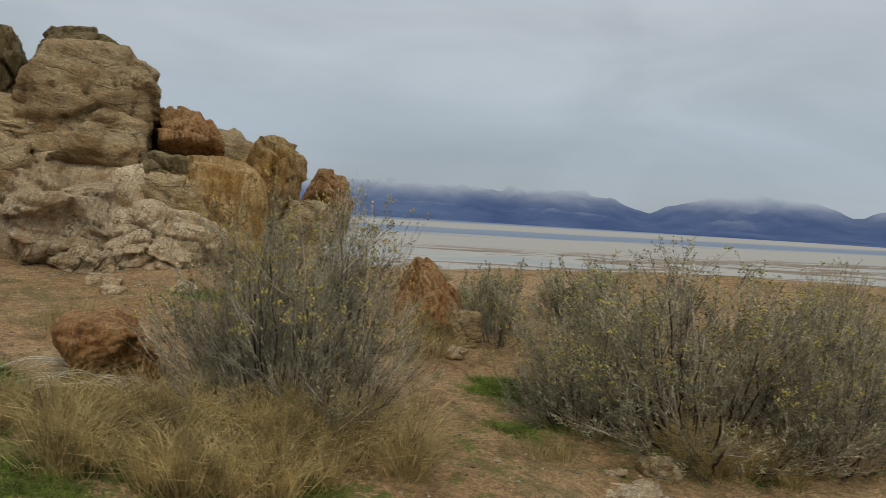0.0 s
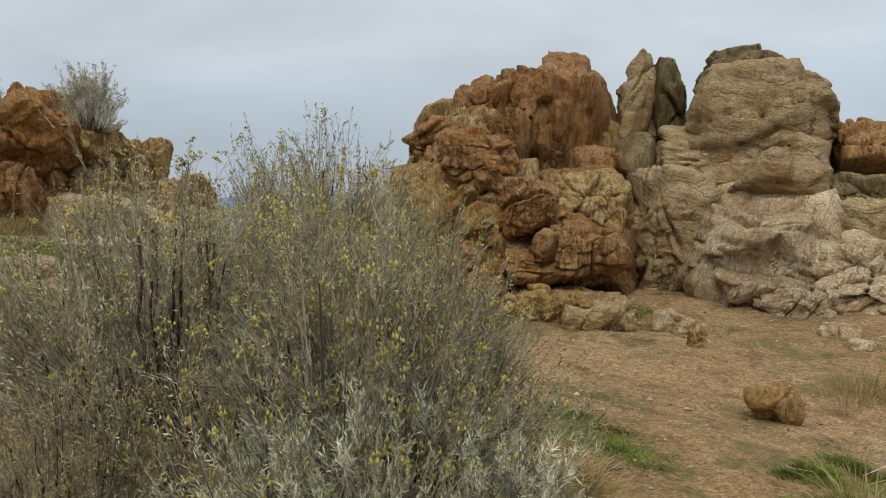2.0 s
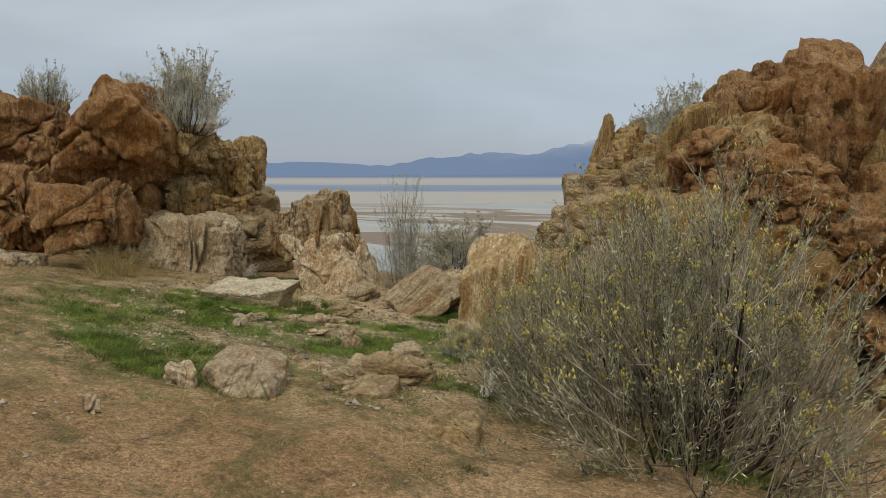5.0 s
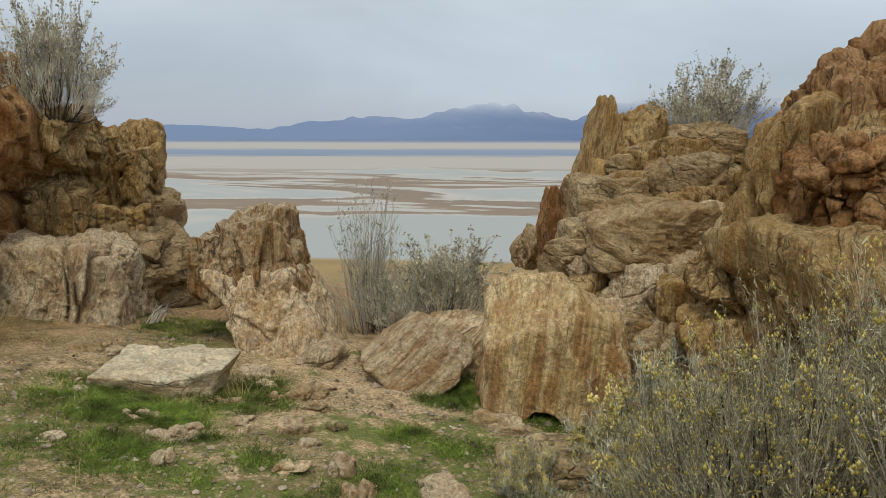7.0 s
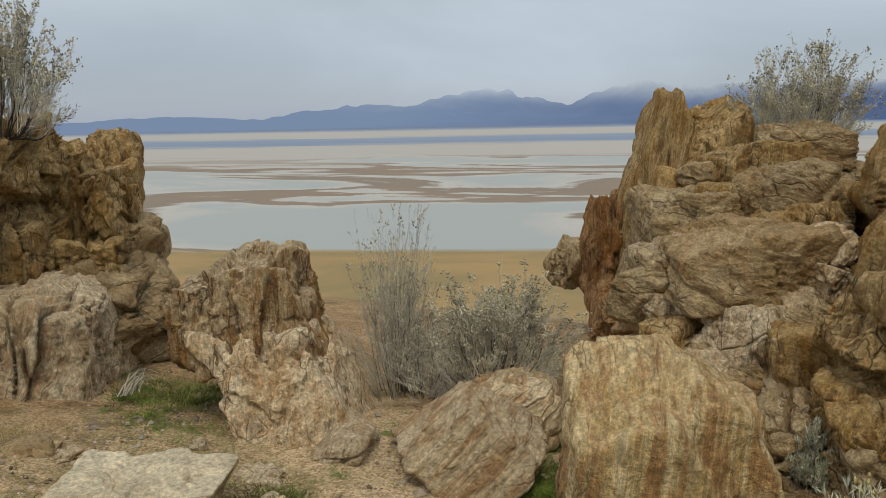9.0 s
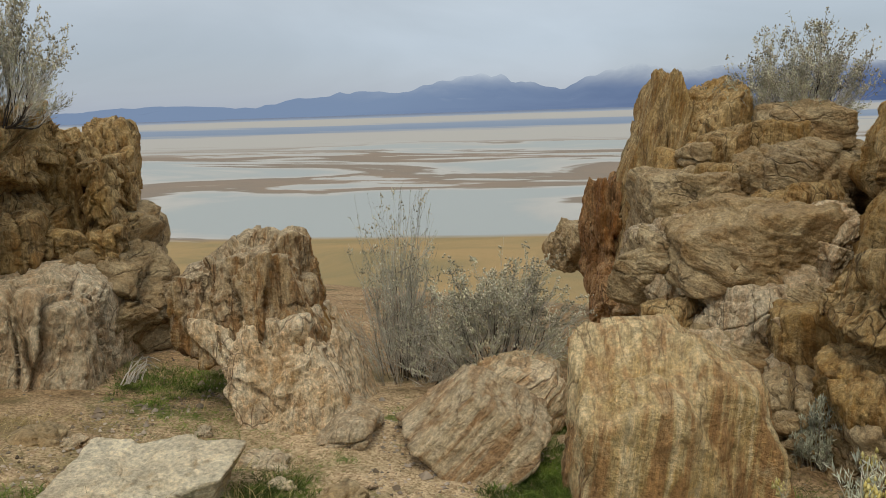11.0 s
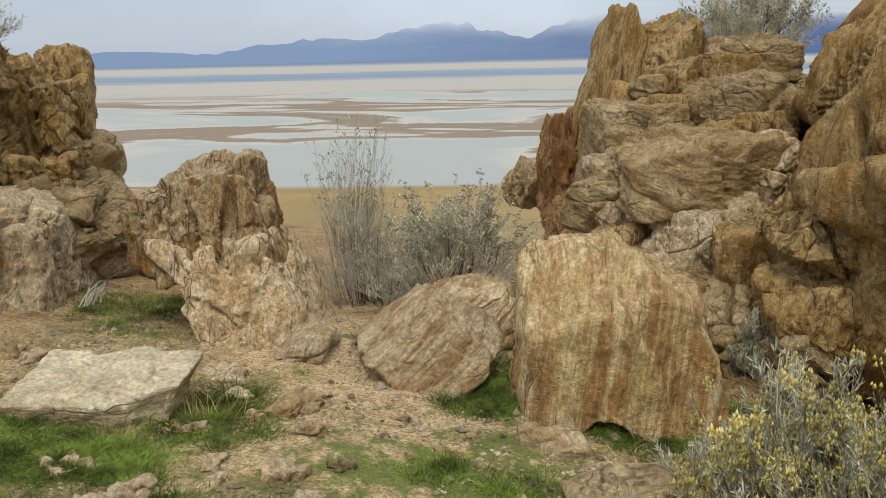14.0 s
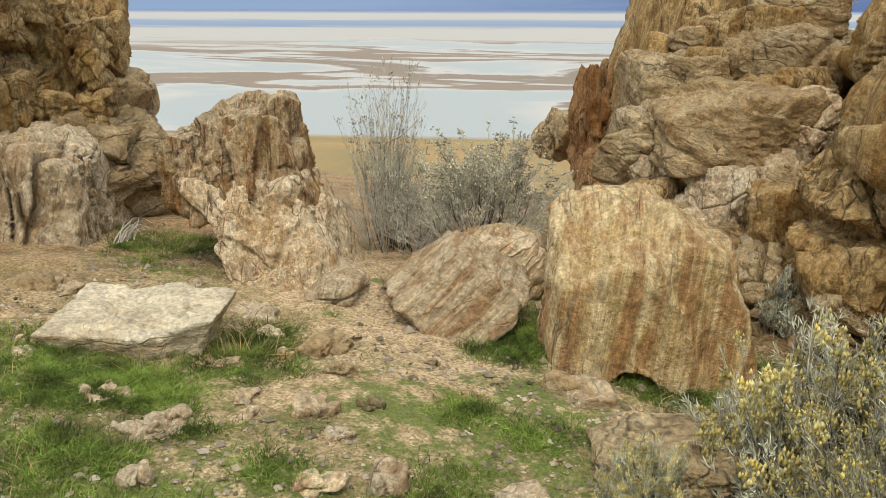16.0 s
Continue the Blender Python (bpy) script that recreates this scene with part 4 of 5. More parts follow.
    way /= np.linalg.norm(way, axis=1, keepdims=True)
    side = np.cross(way, rs.normal(size=(n, 3)))
    side /= np.linalg.norm(side, axis=1, keepdims=True)
    ln = rs.uniform(0.6, 1.3, n)[:, None] * leaf
    wd = leaf * leaf_wide
    lv = np.stack([at, at + way * ln * 0.5 + side * wd, at + way * ln, at + way * ln * 0.5 - side * wd], 1).reshape(-1, 3)
    lf = np.arange(n * 4).reshape(n, 4)
    # flower heads: small clusters of florets
    ends = tw[rs.rand(len(tw)) < bloom, -1]
    ends = ends[ends[:, 2] > np.percentile(tw[:, -1, 2], 35)] if len(ends) else ends
    ce = np.repeat(ends, florets, 0) + rs.normal(size=(len(ends) * florets, 3)) * 0.015 * head
    ce[:, 2] += 0.004
    sz = head * rs.uniform(0.006, 0.012, len(ce))[:, None, None]
    octa = np.array([(1, 0, -0.5), (-0.5, 0.87, -0.5), (-0.5, -0.87, -0.5), (0, 0, 1.2)])
    bv = (ce[:, None] + octa[None] * sz).reshape(-1, 3)
    of = np.array([(0, 1, 3), (1, 2, 3), (2, 0, 3), (1, 0, 2)])
    bf = (np.arange(len(ce))[:, None, None] * 4 + of[None]).reshape(-1, 3)
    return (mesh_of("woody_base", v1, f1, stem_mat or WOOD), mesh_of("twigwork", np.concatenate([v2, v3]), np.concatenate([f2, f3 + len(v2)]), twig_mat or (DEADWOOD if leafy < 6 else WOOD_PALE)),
            mesh_of("foliage", lv, lf, leaf_mat, False), mesh_of("blossom", bv, bf, bloom_mat) if len(bv) else None)


OLIVE = leaf_material("olive_ground_cover", (0.12, 0.12, 0.04), (0.32, 0.26, 0.13))
WOOD_PALE = leaf_material("twig_bark", (0.18, 0.15, 0.11), (0.56, 0.50, 0.39), 0.9, 0.0)
BUFF = leaf_material("buff_leaf", (0.46, 0.45, 0.29), (0.70, 0.68, 0.49))
PALE_BLOOM = leaf_material("faded_bloom", (0.58, 0.46, 0.12), (0.78, 0.68, 0.30))
KINDS = {
    "dense": dict(height=1.3, radius=0.9, stems=74, leafy=13, bloom=0.34, upright=0.32, leaf=0.026, head=0.8, florets=5),
    "airy": dict(height=1.4, radius=0.75, stems=50, leafy=12, bloom=0.22, upright=0.45, leaf=0.026, head=0.8, florets=5),
    "scrub": dict(height=0.8, radius=0.5, stems=26, leafy=10, bloom=0.2, upright=0.45, leaf=0.033, florets=3),
    "thin": dict(height=1.4, radius=0.6, stems=30, leafy=6, bloom=0.34, upright=0.22, bloom_mat=HUSK, leaf=0.026, leaf_mat=SILVER, thick=0.5, twig_mat=DEADWOOD),
    "silver": dict(height=0.6, radius=0.55, stems=64, leafy=15, bloom=0.26, leaf=0.036, leaf_mat=SILVER, bloom_mat=PALE_BLOOM, leaf_wide=0.06, florets=18, head=1.0),
    "pale": dict(height=0.6, radius=0.55, stems=64, leafy=15, bloom=0.12, leaf=0.032, leaf_mat=SILVER, bloom_mat=BLOOM, leaf_wide=0.055, florets=6, head=0.6),
    "bush": dict(height=0.95, radius=0.65, stems=44, leafy=8, bloom=0.7, upright=0.35, bloom_mat=HUSK, leaf_mat=BUFF, leaf_wide=0.085, head=1.1, florets=5, twig_mat=DEADWOOD),
    "sprig": dict(height=0.4, radius=0.16, stems=9, leafy=14, bloom=0.0, leaf=0.040, leaf_mat=SILVER),
}
SHRUBS = {}


def shrub(kind, variant, x, y, height, width, label, z=None, spin=0.0, tip=(0, 0)):
    spec = KINDS[kind]
    if (kind, variant) not in SHRUBS:
        SHRUBS[kind, variant] = shrub_meshes(100 + 17 * variant + len(kind), **spec)
    stems, branches, foliage, flowers = SHRUBS[kind, variant]
    e = new("shrub")
    for nm, me in (("woody_base", stems), ("twigwork", branches), ("foliage", foliage), ("blossom", flowers)):
        if me:
            tagged(part(nm, me, e), kind="stuff")
    zz = ground_at(x, y) - 0.02 if z is None else z
    e.matrix_basis = pose(x, y, zz, tip[0], tip[1], spin)
    e.scale = (width / (2 * spec["radius"]), width / (2 * spec["radius"]), height / spec["height"])
    return tagged(e, label, "shrub")


GREY = "grey-green rabbitbrush shrub with yellow flower heads"
TWIGGY = "bare grey rabbitbrush with dry seed heads"
PALEBUSH = "silvery low rabbitbrush with yellow flower heads"
shrub('dense', 0, -1.10, 5.89, 1.60, 1.95, GREY, spin=0)
shrub('thin', 1, -0.88, 6.19, 1.86, 0.44, TWIGGY, spin=0)
shrub('dense', 1, 1.85, 6.59, 1.52, 2.86, GREY, spin=40)
shrub('scrub', 0, 0.49, 8.58, 0.85, 0.91, GREY, spin=80)
shrub('dense', 2, 4.10, 8.83, 1.07, 1.61, GREY, spin=120)
shrub('scrub', 0, 1.77, 9.12, 0.91, 1.46, GREY, spin=150)
shrub('dense', 2, -4.30, 3.06, 1.39, 1.58, GREY, z=0.32, spin=20)
shrub('airy', 0, -5.29, 3.07, 1.22, 1.65, GREY, z=0.64, spin=60)
shrub('dense', 0, -4.44, 3.34, 0.88, 1.19, GREY, z=0.76, spin=200)
shrub('dense', 1, -7.55, 6.24, 1.90, 2.50, GREY, spin=250)
shrub('airy', 1, -8.60, 6.78, 1.25, 1.45, GREY, spin=10)
shrub('dense', 2, -8.45, 6.75, 1.45, 1.70, GREY, spin=20)
shrub('dense', 0, -7.93, 7.32, 1.60, 1.90, GREY, spin=75)
shrub('silver', 0, -9.04, 7.58, 0.82, 1.23, PALEBUSH, spin=0)
shrub('silver', 1, -9.73, 7.17, 0.31, 0.40, PALEBUSH, spin=0)
shrub('sprig', 0, -9.33, 9.36, 0.47, 0.25, "small silvery sagebrush sprig on the ground", spin=0)
shrub('thin', 0, -12.18, 9.74, 1.58, 0.89, TWIGGY, spin=0)
shrub('bush', 0, -11.49, 9.92, 0.85, 1.31, TWIGGY, z=0.85, spin=0)
shrub('bush', 1, -9.49, 12.54, 0.96, 1.33, TWIGGY, z=2.53, spin=0)
shrub('bush', 0, -14.87, 8.59, 1.10, 1.11, TWIGGY, z=2.76, spin=30)
shrub('thin', 1, -12.03, 9.84, 0.74, 1.05, TWIGGY, spin=50)
shrub('bush', 0, -16.05, 8.65, 0.55, 0.89, TWIGGY, z=3.04, spin=90)
shrub('scrub', 0, -16.93, 7.92, 0.70, 0.76, TWIGGY, z=3.04, spin=90)
shrub('scrub', 0, -6.19, 10.80, 0.47, 0.62, GREY, spin=33)
shrub('scrub', 0, -8.24, 10.83, 0.66, 0.66, GREY, spin=13)
shrub('airy', 1, -6.47, 2.56, 0.51, 0.74, GREY, z=0.72, spin=77)
shrub('dense', 1, -4.33, 3.79, 0.72, 1.08, GREY, z=0.61, spin=140)
shrub('dense', 0, -6.58, 2.60, 0.67, 0.70, GREY, z=0.41, spin=99)
shrub('scrub', 0, 1.35, 9.59, 0.67, 1.03, GREY, spin=210)
shrub('scrub', 0, 0.37, 9.33, 0.62, 0.62, GREY, spin=5)
shrub('airy', 0, -1.43, 6.59, 1.36, 1.07, GREY, spin=15)
shrub('sprig', 0, -10.18, 9.28, 0.15, 0.15, "small silvery sagebrush sprig on the ground", spin=0)
shrub('scrub', 0, -7.16, 8.88, 0.32, 0.55, GREY, z=1.72, spin=0)
shrub('dense', 0, 2.75, 6.44, 1.32, 1.70, GREY, spin=33)
shrub('dense', 2, 0.97, 6.59, 1.14, 1.34, GREY, spin=70)
shrub('scrub', 0, 3.89, 7.25, 0.97, 1.31, GREY, spin=70)
shrub('dense', 2, -6.09, 3.26, 1.24, 1.18, GREY, z=0.59, spin=180)
shrub('dense', 1, -5.55, 3.96, 1.21, 1.28, GREY, z=0.54, spin=300)
shrub('airy', 1, -4.91, 2.41, 0.73, 0.82, GREY, z=0.44, spin=120)
shrub('pale', 1, -3.94, 2.95, 0.67, 1.12, "low grey rabbitbrush with pale bare twigs", z=0.41, spin=64)
shrub('pale', 0, -4.23, 3.01, 0.63, 1.14, "low grey rabbitbrush with pale bare twigs", z=0.45, spin=14)


# ---- fallen branches ----
def dead_branch(x, y, length, spin, seed):
    """A bleached, forked branch lying on the ground."""
    rs2 = np.random.RandomState(seed)
    n, k = 16, 7
    u = np.linspace(0, 1, k)
    a = np.radians(rs2.normal(0, 14, n))
    st = rs2.uniform(0, 0.45, n) * length
    ln = rs2.uniform(0.4, 1.0, n) * (length - st)
    st[0], ln[0], a[0] = 0, length, 0
    px = st[:, None] + np.cos(a)[:, None] * ln[:, None] * u
    py = np.sin(a)[:, None] * ln[:, None] * u + rs2.normal(0, 0.012, (n, k)).cumsum(1)
    pz = 0.05 + (0.04 + rs2.uniform(0, 0.12, n))[:, None] * np.sin(u * 2.6)[None]
    e = new("dead_branch")
    e.matrix_basis = pose(x, y, ground_at(x, y), 0, 0, spin)
    pts, rad = np.stack([px, py, pz], -1), np.linspace(1, 0.3, k)[None] * rs2.uniform(0.002, 0.0055, n)[:, None]
    for q in range(n):
        part("twig", mesh_of("twig", *tubes(pts[q:q + 1], rad[q:q + 1], 5), DEADWOOD), e)
    tagged(e, "bleached dead branch lying on the grass", "branch", "fallen branches")


dead_branch(-2.25, 6.16, 0.95, 205, 40)
dead_branch(-2.29, 6.30, 0.80, 190, 41)
dead_branch(-2.20, 5.97, 0.90, 215, 42)
dead_branch(-2.27, 6.30, 0.80, 170, 43)
dead_branch(-1.40, 5.48, 0.70, 215, 44)
dead_branch(-1.89, 5.72, 0.60, 190, 45)
dead_branch(-8.79, 5.87, 0.30, 100, 46)
dead_branch(-13.73, 8.47, 0.35, 80, 47)
dead_branch(2.88, 6.88, 0.70, 190, 48)
dead_branch(2.36, 6.53, 0.60, 170, 49)


# ---- grass ----
def blades(spots, seed, count, spread, length, width, lean=0.35):
    """Bent blades round each of the spots."""
    rs = np.random.RandomState(seed)
    n = len(spots) * count
    c = np.repeat(np.asarray(spots, float), count, 0)
    xy = c[:, :2] + rs.normal(size=(n, 2)) * spread
    z = ground_height(xy[:, 0], xy[:, 1]) - 0.01
    a = np.stack([xy[:, 0], xy[:, 1], z], -1)
    way = np.concatenate([rs.normal(size=(n, 2)) * lean + (xy - c[:, :2]) / (spread * 3), np.ones((n, 1))], 1)
    way /= np.linalg.norm(way, axis=1, keepdims=True)
    ln = (length * rs.uniform(0.45, 1.2, n) * c[:, 2])[:, None]
    side = np.cross(way, rs.normal(size=(n, 3)))
    side /= np.linalg.norm(side, axis=1, keepdims=True)
    b = a + way * ln * 0.55
    t = a + way * ln + np.concatenate([way[:, :2] * ln * 0.6, -0.18 * ln], 1)
    v = np.stack([a - side * width, a + side * width, b + side * width * 0.8, b - side * width * 0.8, t], 1).reshape(-1, 3)
    i = np.arange(n)[:, None] * 5
    f = np.concatenate([i + np.array([0, 1, 2]), i + np.array([0, 2, 3]), i + np.array([3, 2, 4])])
    return v, f


def patch(rs, x, y, rx, ry, count, size=1.0):
    """Tuft places scattered over an uneven oval."""
    a, r = rs.uniform(0, 2 * np.pi, count), np.sqrt(rs.uniform(0, 1, count))
    px, py = x + np.cos(a) * r * rx, y + np.sin(a) * r * ry
    q = np.stack([px * 2.3, py * 2.3, 0 * px], -1)
    keep = vnoise(q) + 0.7 * vnoise(q * 2.7) > -0.1 + 0.7 * (r - 0.5)
    return np.stack([px, py, size * rs.uniform(0.6, 1.3, count)], -1)[keep]


rs = np.random.RandomState(5)

COVER = np.zeros(XX.shape)


def lawn(x, y, rx, ry, n, size):
    global COVER
    COVER = np.maximum(COVER, 0.8 * np.exp(-(((XX - x) / rx) ** 2 + ((YY - y) / ry) ** 2) * 1.1))
    v, f = blades(patch(rs, x, y, rx, ry, int(1.9 * n), size), rs.randint(9999), 15, 0.04, 0.06, 0.0020)
    tagged(new("grass", mesh_of("grass", v, f, GREEN, False)), "short bright green grass growing from the dirt", "grass", kind="stuff")


def thin_grass(x, y, rx, ry, n, size):
    global COVER
    COVER = np.maximum(COVER, 0.30 * np.exp(-(((XX - x) / rx) ** 2 + ((YY - y) / ry) ** 2) * 0.7))
    v, f = blades(patch(rs, x, y, rx, ry, n, size), rs.randint(9999), 7, 0.05, 0.05, 0.0016, 0.7)
    tagged(new("grass", mesh_of("grass", v, f, OLIVE, False)), "sparse olive ground cover and dead stalks", "grass", kind="stuff")


def hay(x, y, rx, ry, n, size):
    v, f = blades(patch(rs, x, y, rx, ry, n, size), rs.randint(9999), 34, 0.035, 0.46, 0.0018, 0.24)
    tagged(new("dry_grass", mesh_of("dry_grass", v, f, STRAW, False)), "tall straw-coloured dry grass", "grass", kind="stuff")


def tussock(x, y, rx, ry, n, size):
    v, f = blades(np.array([(x, y, size)]), rs.randint(9999), n, rx * 0.4, 0.45, 0.0016, 0.35)
    tagged(new("grass_tussock", mesh_of("grass_tussock", v, f, STRAW, False)), "dry straw-coloured bunch of grass", "grass", kind="stuff")


lawn(-12.39, 6.07, 1.20, 0.30, 200, 1.00)
lawn(-12.18, 6.73, 0.50, 0.20, 120, 1.00)
lawn(-10.03, 6.99, 0.70, 0.45, 300, 1.00)
lawn(-10.97, 4.86, 1.00, 0.35, 200, 1.00)
lawn(-11.89, 7.36, 0.40, 0.30, 80, 1.00)
lawn(-9.10, 7.09, 0.60, 0.50, 220, 1.00)
lawn(-8.32, 6.35, 0.70, 0.40, 240, 1.00)
lawn(-7.59, 6.11, 0.60, 0.30, 160, 1.00)
lawn(-12.45, 6.67, 0.45, 0.30, 220, 1.00)
lawn(-11.93, 6.85, 0.35, 0.20, 200, 1.00)
lawn(-11.90, 7.58, 0.20, 0.35, 110, 1.00)
lawn(-10.77, 8.81, 0.18, 0.45, 140, 1.00)
lawn(-10.39, 8.37, 0.35, 0.30, 260, 1.00)
lawn(-10.46, 7.43, 0.45, 0.25, 240, 1.00)
lawn(-10.10, 7.37, 0.40, 0.25, 260, 1.00)
lawn(-11.15, 7.19, 0.15, 0.12, 50, 1.00)
lawn(-10.75, 7.06, 0.30, 0.15, 110, 1.00)
lawn(-9.79, 8.26, 0.50, 0.20, 260, 1.00)
lawn(-8.88, 10.14, 0.50, 0.25, 200, 1.00)
lawn(-11.76, 6.30, 0.30, 0.12, 90, 1.00)
lawn(-11.59, 6.64, 0.25, 0.12, 90, 1.00)
lawn(-11.08, 6.56, 0.30, 0.12, 90, 1.00)
lawn(-10.82, 9.51, 0.15, 0.30, 80, 1.00)
lawn(-10.38, 6.99, 0.50, 0.15, 180, 1.00)
lawn(-11.34, 6.29, 0.50, 0.12, 90, 1.00)
lawn(-11.84, 8.98, 0.12, 0.15, 60, 1.00)
lawn(-9.52, 8.81, 0.30, 0.20, 120, 1.00)
lawn(-3.08, 5.60, 0.45, 0.30, 500, 1.00)
lawn(-2.75, 5.17, 0.50, 0.25, 500, 1.00)
lawn(-2.10, 5.13, 0.50, 0.30, 220, 1.00)
lawn(-4.69, 5.55, 0.20, 0.12, 40, 1.00)
lawn(-2.11, 4.73, 0.80, 0.40, 300, 1.00)
lawn(-2.06, 4.26, 0.60, 0.30, 220, 1.00)
lawn(0.45, 6.97, 0.45, 0.50, 500, 1.00)
lawn(0.58, 6.28, 0.40, 0.30, 200, 1.00)
lawn(-1.44, 4.87, 0.40, 0.30, 160, 1.00)
lawn(-0.82, 4.80, 0.50, 0.25, 140, 1.00)
lawn(-2.52, 9.21, 0.70, 0.30, 140, 1.00)
lawn(-5.79, 9.24, 0.30, 0.30, 60, 1.00)
thin_grass(-11.55, 5.91, 2.20, 0.80, 500, 1.00)
thin_grass(-13.68, 8.97, 0.80, 0.40, 200, 1.00)
thin_grass(-11.61, 7.18, 1.00, 0.60, 300, 1.00)
thin_grass(-10.70, 6.87, 1.20, 0.50, 300, 1.00)
thin_grass(-4.04, 8.95, 2.00, 0.50, 300, 1.00)
thin_grass(-4.48, 5.55, 0.80, 0.80, 200, 1.00)
thin_grass(-0.06, 5.63, 1.00, 1.00, 260, 1.00)
thin_grass(-8.71, 5.55, 1.20, 0.60, 260, 1.00)
thin_grass(-11.91, 6.45, 0.80, 0.40, 200, 1.00)
thin_grass(-10.63, 4.49, 1.00, 0.30, 120, 1.00)
thin_grass(-4.99, 8.52, 1.00, 0.60, 160, 1.00)
hay(-2.14, 5.01, 0.90, 0.40, 220, 1.00)
hay(-0.76, 5.35, 0.50, 0.50, 150, 1.00)
hay(-0.99, 4.73, 0.60, 0.30, 130, 1.00)
hay(-1.68, 4.59, 0.60, 0.25, 120, 1.00)
hay(-1.47, 5.23, 0.50, 0.30, 70, 1.00)
hay(-0.43, 5.90, 0.25, 0.40, 50, 1.00)
hay(-2.68, 5.55, 0.50, 0.40, 60, 1.00)
hay(1.75, 6.06, 1.00, 0.25, 70, 1.00)
hay(2.70, 6.33, 0.60, 0.30, 50, 1.00)
hay(-2.22, 4.96, 0.60, 0.20, 50, 0.60)
hay(-3.19, 7.56, 0.30, 0.20, 14, 0.60)
tussock(-7.90, 5.97, 0.25, 0.25, 420, 0.90)
tussock(-14.02, 6.82, 0.35, 0.30, 500, 1.20)
tussock(-7.47, 6.65, 0.25, 0.20, 200, 0.80)
tussock(-0.22, 7.97, 0.30, 0.30, 420, 1.10)
tussock(-4.09, 4.27, 0.25, 0.20, 200, 0.70)
tussock(-0.19, 8.54, 0.25, 0.20, 240, 1.10)
tussock(-12.21, 7.09, 0.20, 0.15, 50, 0.55)
tussock(-11.88, 7.41, 0.20, 0.15, 60, 0.60)
tussock(-12.50, 7.09, 0.20, 0.15, 40, 0.50)
tussock(-3.29, 7.22, 0.25, 0.20, 90, 0.70)
thin_grass(1.07, 5.75, 1.20, 0.30, 260, 1.00)
thin_grass(2.31, 5.95, 1.20, 0.30, 260, 1.00)
thin_grass(-0.02, 5.03, 0.60, 0.30, 120, 1.00)
lawn(1.50, 6.17, 0.60, 0.25, 120, 1.00)
lawn(2.17, 6.09, 0.60, 0.25, 120, 1.00)
hay(1.28, 6.10, 0.70, 0.25, 60, 0.60)
hay(2.08, 6.06, 0.80, 0.25, 60, 0.60)
hay(0.72, 5.91, 0.30, 0.20, 30, 0.50)
lawn(-10.41, 7.87, 0.50, 0.35, 300, 1.00)
lawn(-10.08, 7.68, 0.50, 0.30, 300, 1.00)
lawn(-9.64, 8.43, 0.40, 0.20, 200, 1.00)
lawn(-10.72, 8.34, 0.25, 0.30, 160, 1.00)
lawn(-12.47, 6.82, 0.50, 0.25, 260, 1.00)
lawn(-11.96, 6.75, 0.30, 0.15, 160, 1.00)
lawn(-10.42, 6.91, 0.50, 0.20, 200, 1.00)
lawn(-9.17, 9.84, 0.50, 0.30, 160, 1.00)
lawn(-10.90, 5.33, 1.20, 0.25, 160, 1.00)
lawn(-10.73, 7.37, 0.90, 0.30, 200, 1.00)
lawn(-12.33, 5.42, 0.80, 0.30, 160, 1.00)
lawn(-9.04, 6.21, 0.60, 0.30, 160, 1.00)
lawn(-3.01, 5.76, 0.40, 0.25, 420, 1.00)
lawn(-2.55, 5.39, 0.50, 0.20, 420, 1.00)
lawn(-13.57, 8.84, 0.50, 0.35, 160, 1.00)
lawn(-13.31, 8.27, 0.50, 0.20, 110, 1.00)
lawn(-1.68, 4.67, 0.70, 0.30, 260, 1.00)
hay(-4.21, 4.39, 0.25, 0.30, 26, 0.55)
hay(-4.20, 4.41, 0.25, 0.30, 26, 0.50)
lawn(-11.68, 5.05, 1.00, 0.40, 220, 1.00)
lawn(-11.22, 6.17, 0.80, 0.30, 200, 1.00)
lawn(-10.58, 4.83, 0.90, 0.30, 200, 1.00)
lawn(-10.49, 6.36, 0.50, 0.30, 160, 1.00)
lawn(-10.39, 5.42, 0.70, 0.25, 140, 1.00)
lawn(-7.96, 6.32, 0.60, 0.30, 200, 1.00)
lawn(-2.50, 5.72, 0.60, 0.30, 300, 1.00)
lawn(-2.03, 5.56, 0.50, 0.20, 260, 1.00)
lawn(-1.34, 6.42, 0.50, 0.30, 260, 1.00)
lawn(-1.37, 5.60, 0.50, 0.25, 240, 1.00)
lawn(-4.36, 5.25, 0.60, 0.30, 120, 1.00)
thin_grass(-11.29, 5.20, 1.60, 0.60, 320, 1.00)
thin_grass(-9.93, 5.88, 1.00, 0.50, 260, 1.00)
thin_grass(-3.70, 6.17, 0.80, 0.50, 120, 1.00)
thin_grass(-5.67, 8.04, 1.00, 0.40, 140, 1.00)
thin_grass(-12.28, 7.83, 0.60, 0.40, 160, 1.00)
thin_grass(-11.12, 7.71, 0.60, 0.30, 120, 1.00)


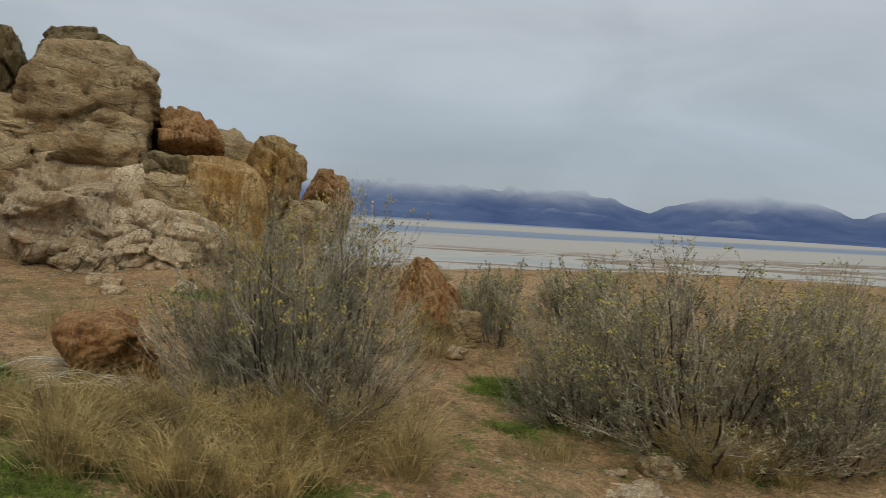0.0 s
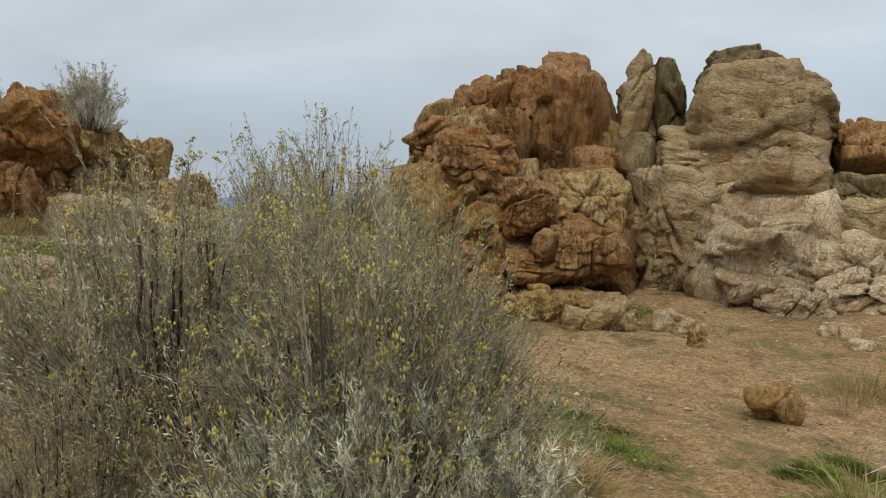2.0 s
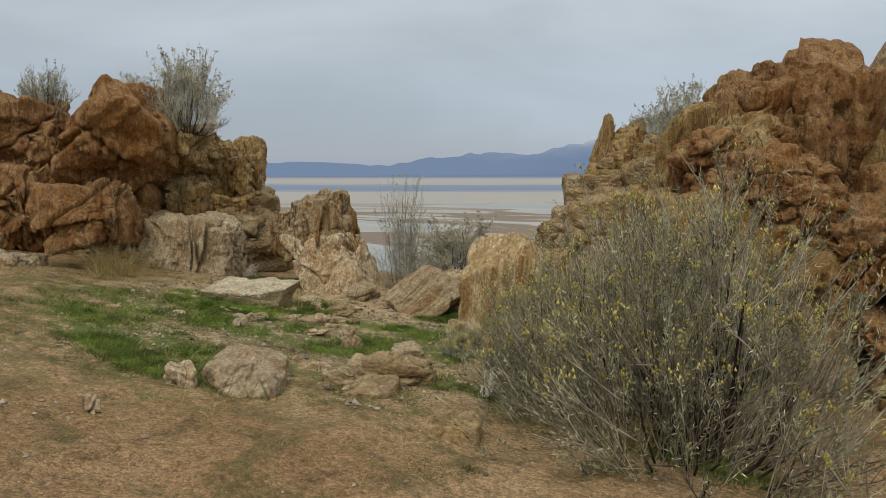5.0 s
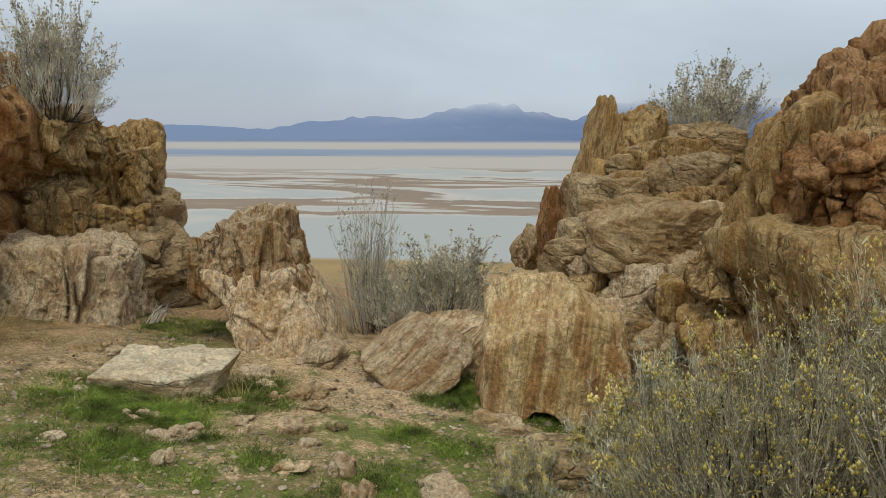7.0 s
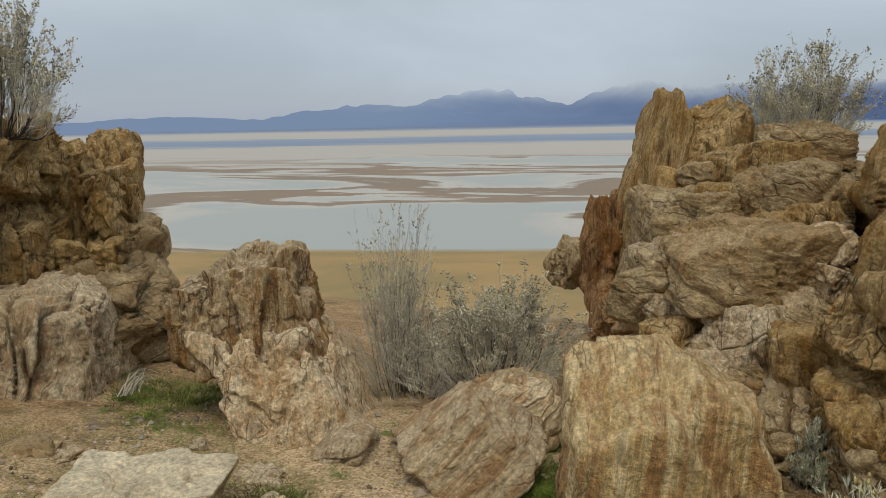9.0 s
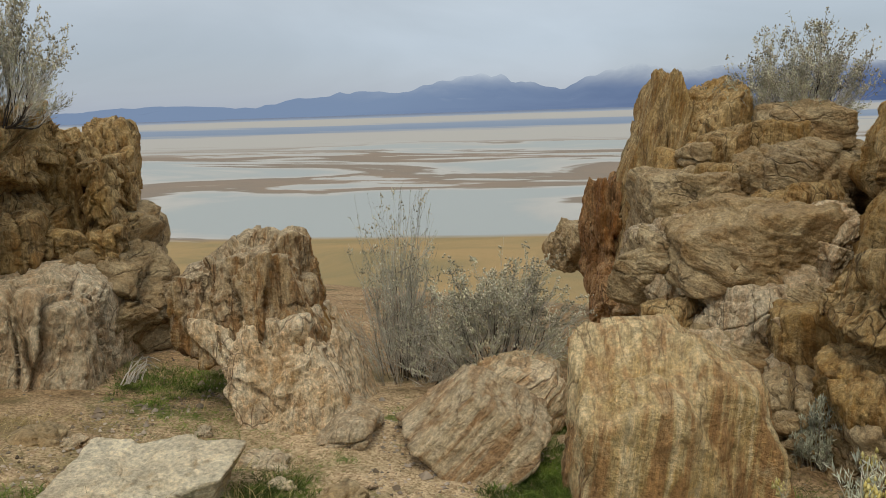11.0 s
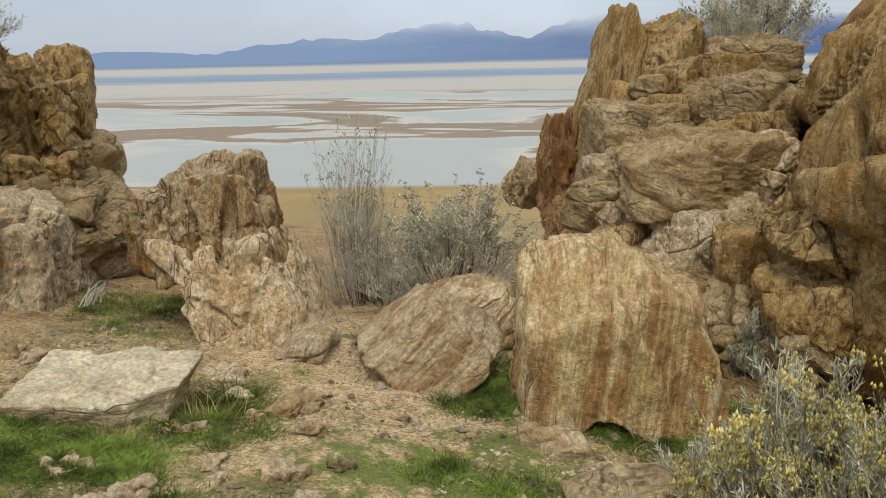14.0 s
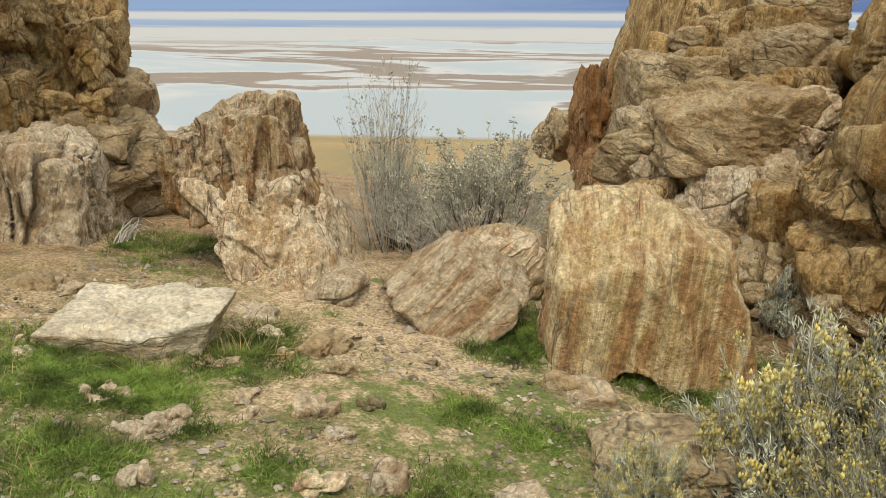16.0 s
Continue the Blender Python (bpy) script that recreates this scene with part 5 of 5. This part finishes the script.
def turf():
    """Low broken turf over the terrace: thousands of small tufts where the soil holds them."""
    for seed, mat, level, label in ((61, GREEN, 0.10, "low green turf in broken patches on the dirt"), (62, OLIVE, -0.05, "low olive and brown turf in broken patches"), (63, STRAW, 0.0, "short dead stalks in the turf")):
        rs = np.random.RandomState(seed)
        n = 16000
        x, y = rs.uniform(-14.6, -8.2, n), rs.uniform(4.2, 9.2, n)
        q = np.stack([x * 1.5, y * 1.5, 0 * x + seed], -1)
        path = np.exp(-((x + 11.1 - 0.25 * (y - 7.5)) / 0.55) ** 2) * smooth(6.6, 7.4, y)
        keep = fbm(q, 4, 0.65) - 1.1 * path > level + 0.25
        spots = np.stack([x, y, rs.uniform(0.5, 1.3, n)], -1)[keep]
        if mat is STRAW:
            spots = spots[::4]
        v, f = blades(spots, seed, 4 if mat is STRAW else 8, 0.03, 0.11 if mat is STRAW else 0.042, 0.0016, 0.7)
        tagged(new("grass", mesh_of("grass", v, f, mat, False)), label, "grass", kind="stuff")


turf()


# ---- gravel ----
def gravel():
    rs = np.random.RandomState(12)
    n = 16000
    x, y = rs.uniform(-15.5, 2.5, n), rs.uniform(1.5, 10.0, n)
    x[: n // 2], y[: n // 2] = rs.uniform(-13.5, -9.0, n // 2), rs.uniform(5.0, 9.0, n // 2)
    keep = vnoise(np.stack([x * 1.1, y * 1.1, 0 * x], -1)) > -0.35
    x, y = x[keep], y[keep]
    s = np.exp(rs.normal(-4.75, 0.5, len(x)))
    octa = np.array([(1, 0, 0), (0, 1, 0), (-1, 0, 0), (0, -1, 0), (0, 0, 0.7), (0, 0, -0.7)])
    v = octa[None] * s[:, None, None] * rs.uniform(0.6, 1.3, (len(x), 6, 1))
    v = v + np.stack([x, y, ground_height(x, y) + s * 0.2], -1)[:, None]
    of = np.array([(0, 1, 4), (1, 2, 4), (2, 3, 4), (3, 0, 4), (1, 0, 5), (2, 1, 5), (3, 2, 5), (0, 3, 5)])
    f = (np.arange(len(x))[:, None, None] * 6 + of[None]).reshape(-1, 3)
    ob = new("gravel", mesh_of("gravel", v.reshape(-1, 3), f, leaf_material("gravel_stone", (0.22, 0.16, 0.10), (0.52, 0.44, 0.34), 0.9, 0.0), False))
    tagged(ob, "loose tan gravel scattered over the dirt", "gravel", kind="stuff")


gravel()

def small_stones():
    rs3 = np.random.RandomState(33)
    for _ in range(46):
        x, y, s = rs3.uniform(-13.2, -9.3), rs3.uniform(5.3, 8.4), np.exp(rs3.normal(-2.9, 0.35))
        mat = (PALE, TAN, PALE, GNEISS)[rs3.randint(4)]
        rock(loose, mat, (x, y, ground_at(x, y) + 0.12 * s), (s * rs3.uniform(1.0, 1.7), s, s * rs3.uniform(0.35, 0.6)), rs3.uniform(0, 180), rs3.randint(9999))


small_stones()

# green cover of the ground below the tufts
att = ground.data.attributes.new("cover", "FLOAT", "POINT")
att.data.foreach_set("value", COVER.astype(np.float32).ravel())
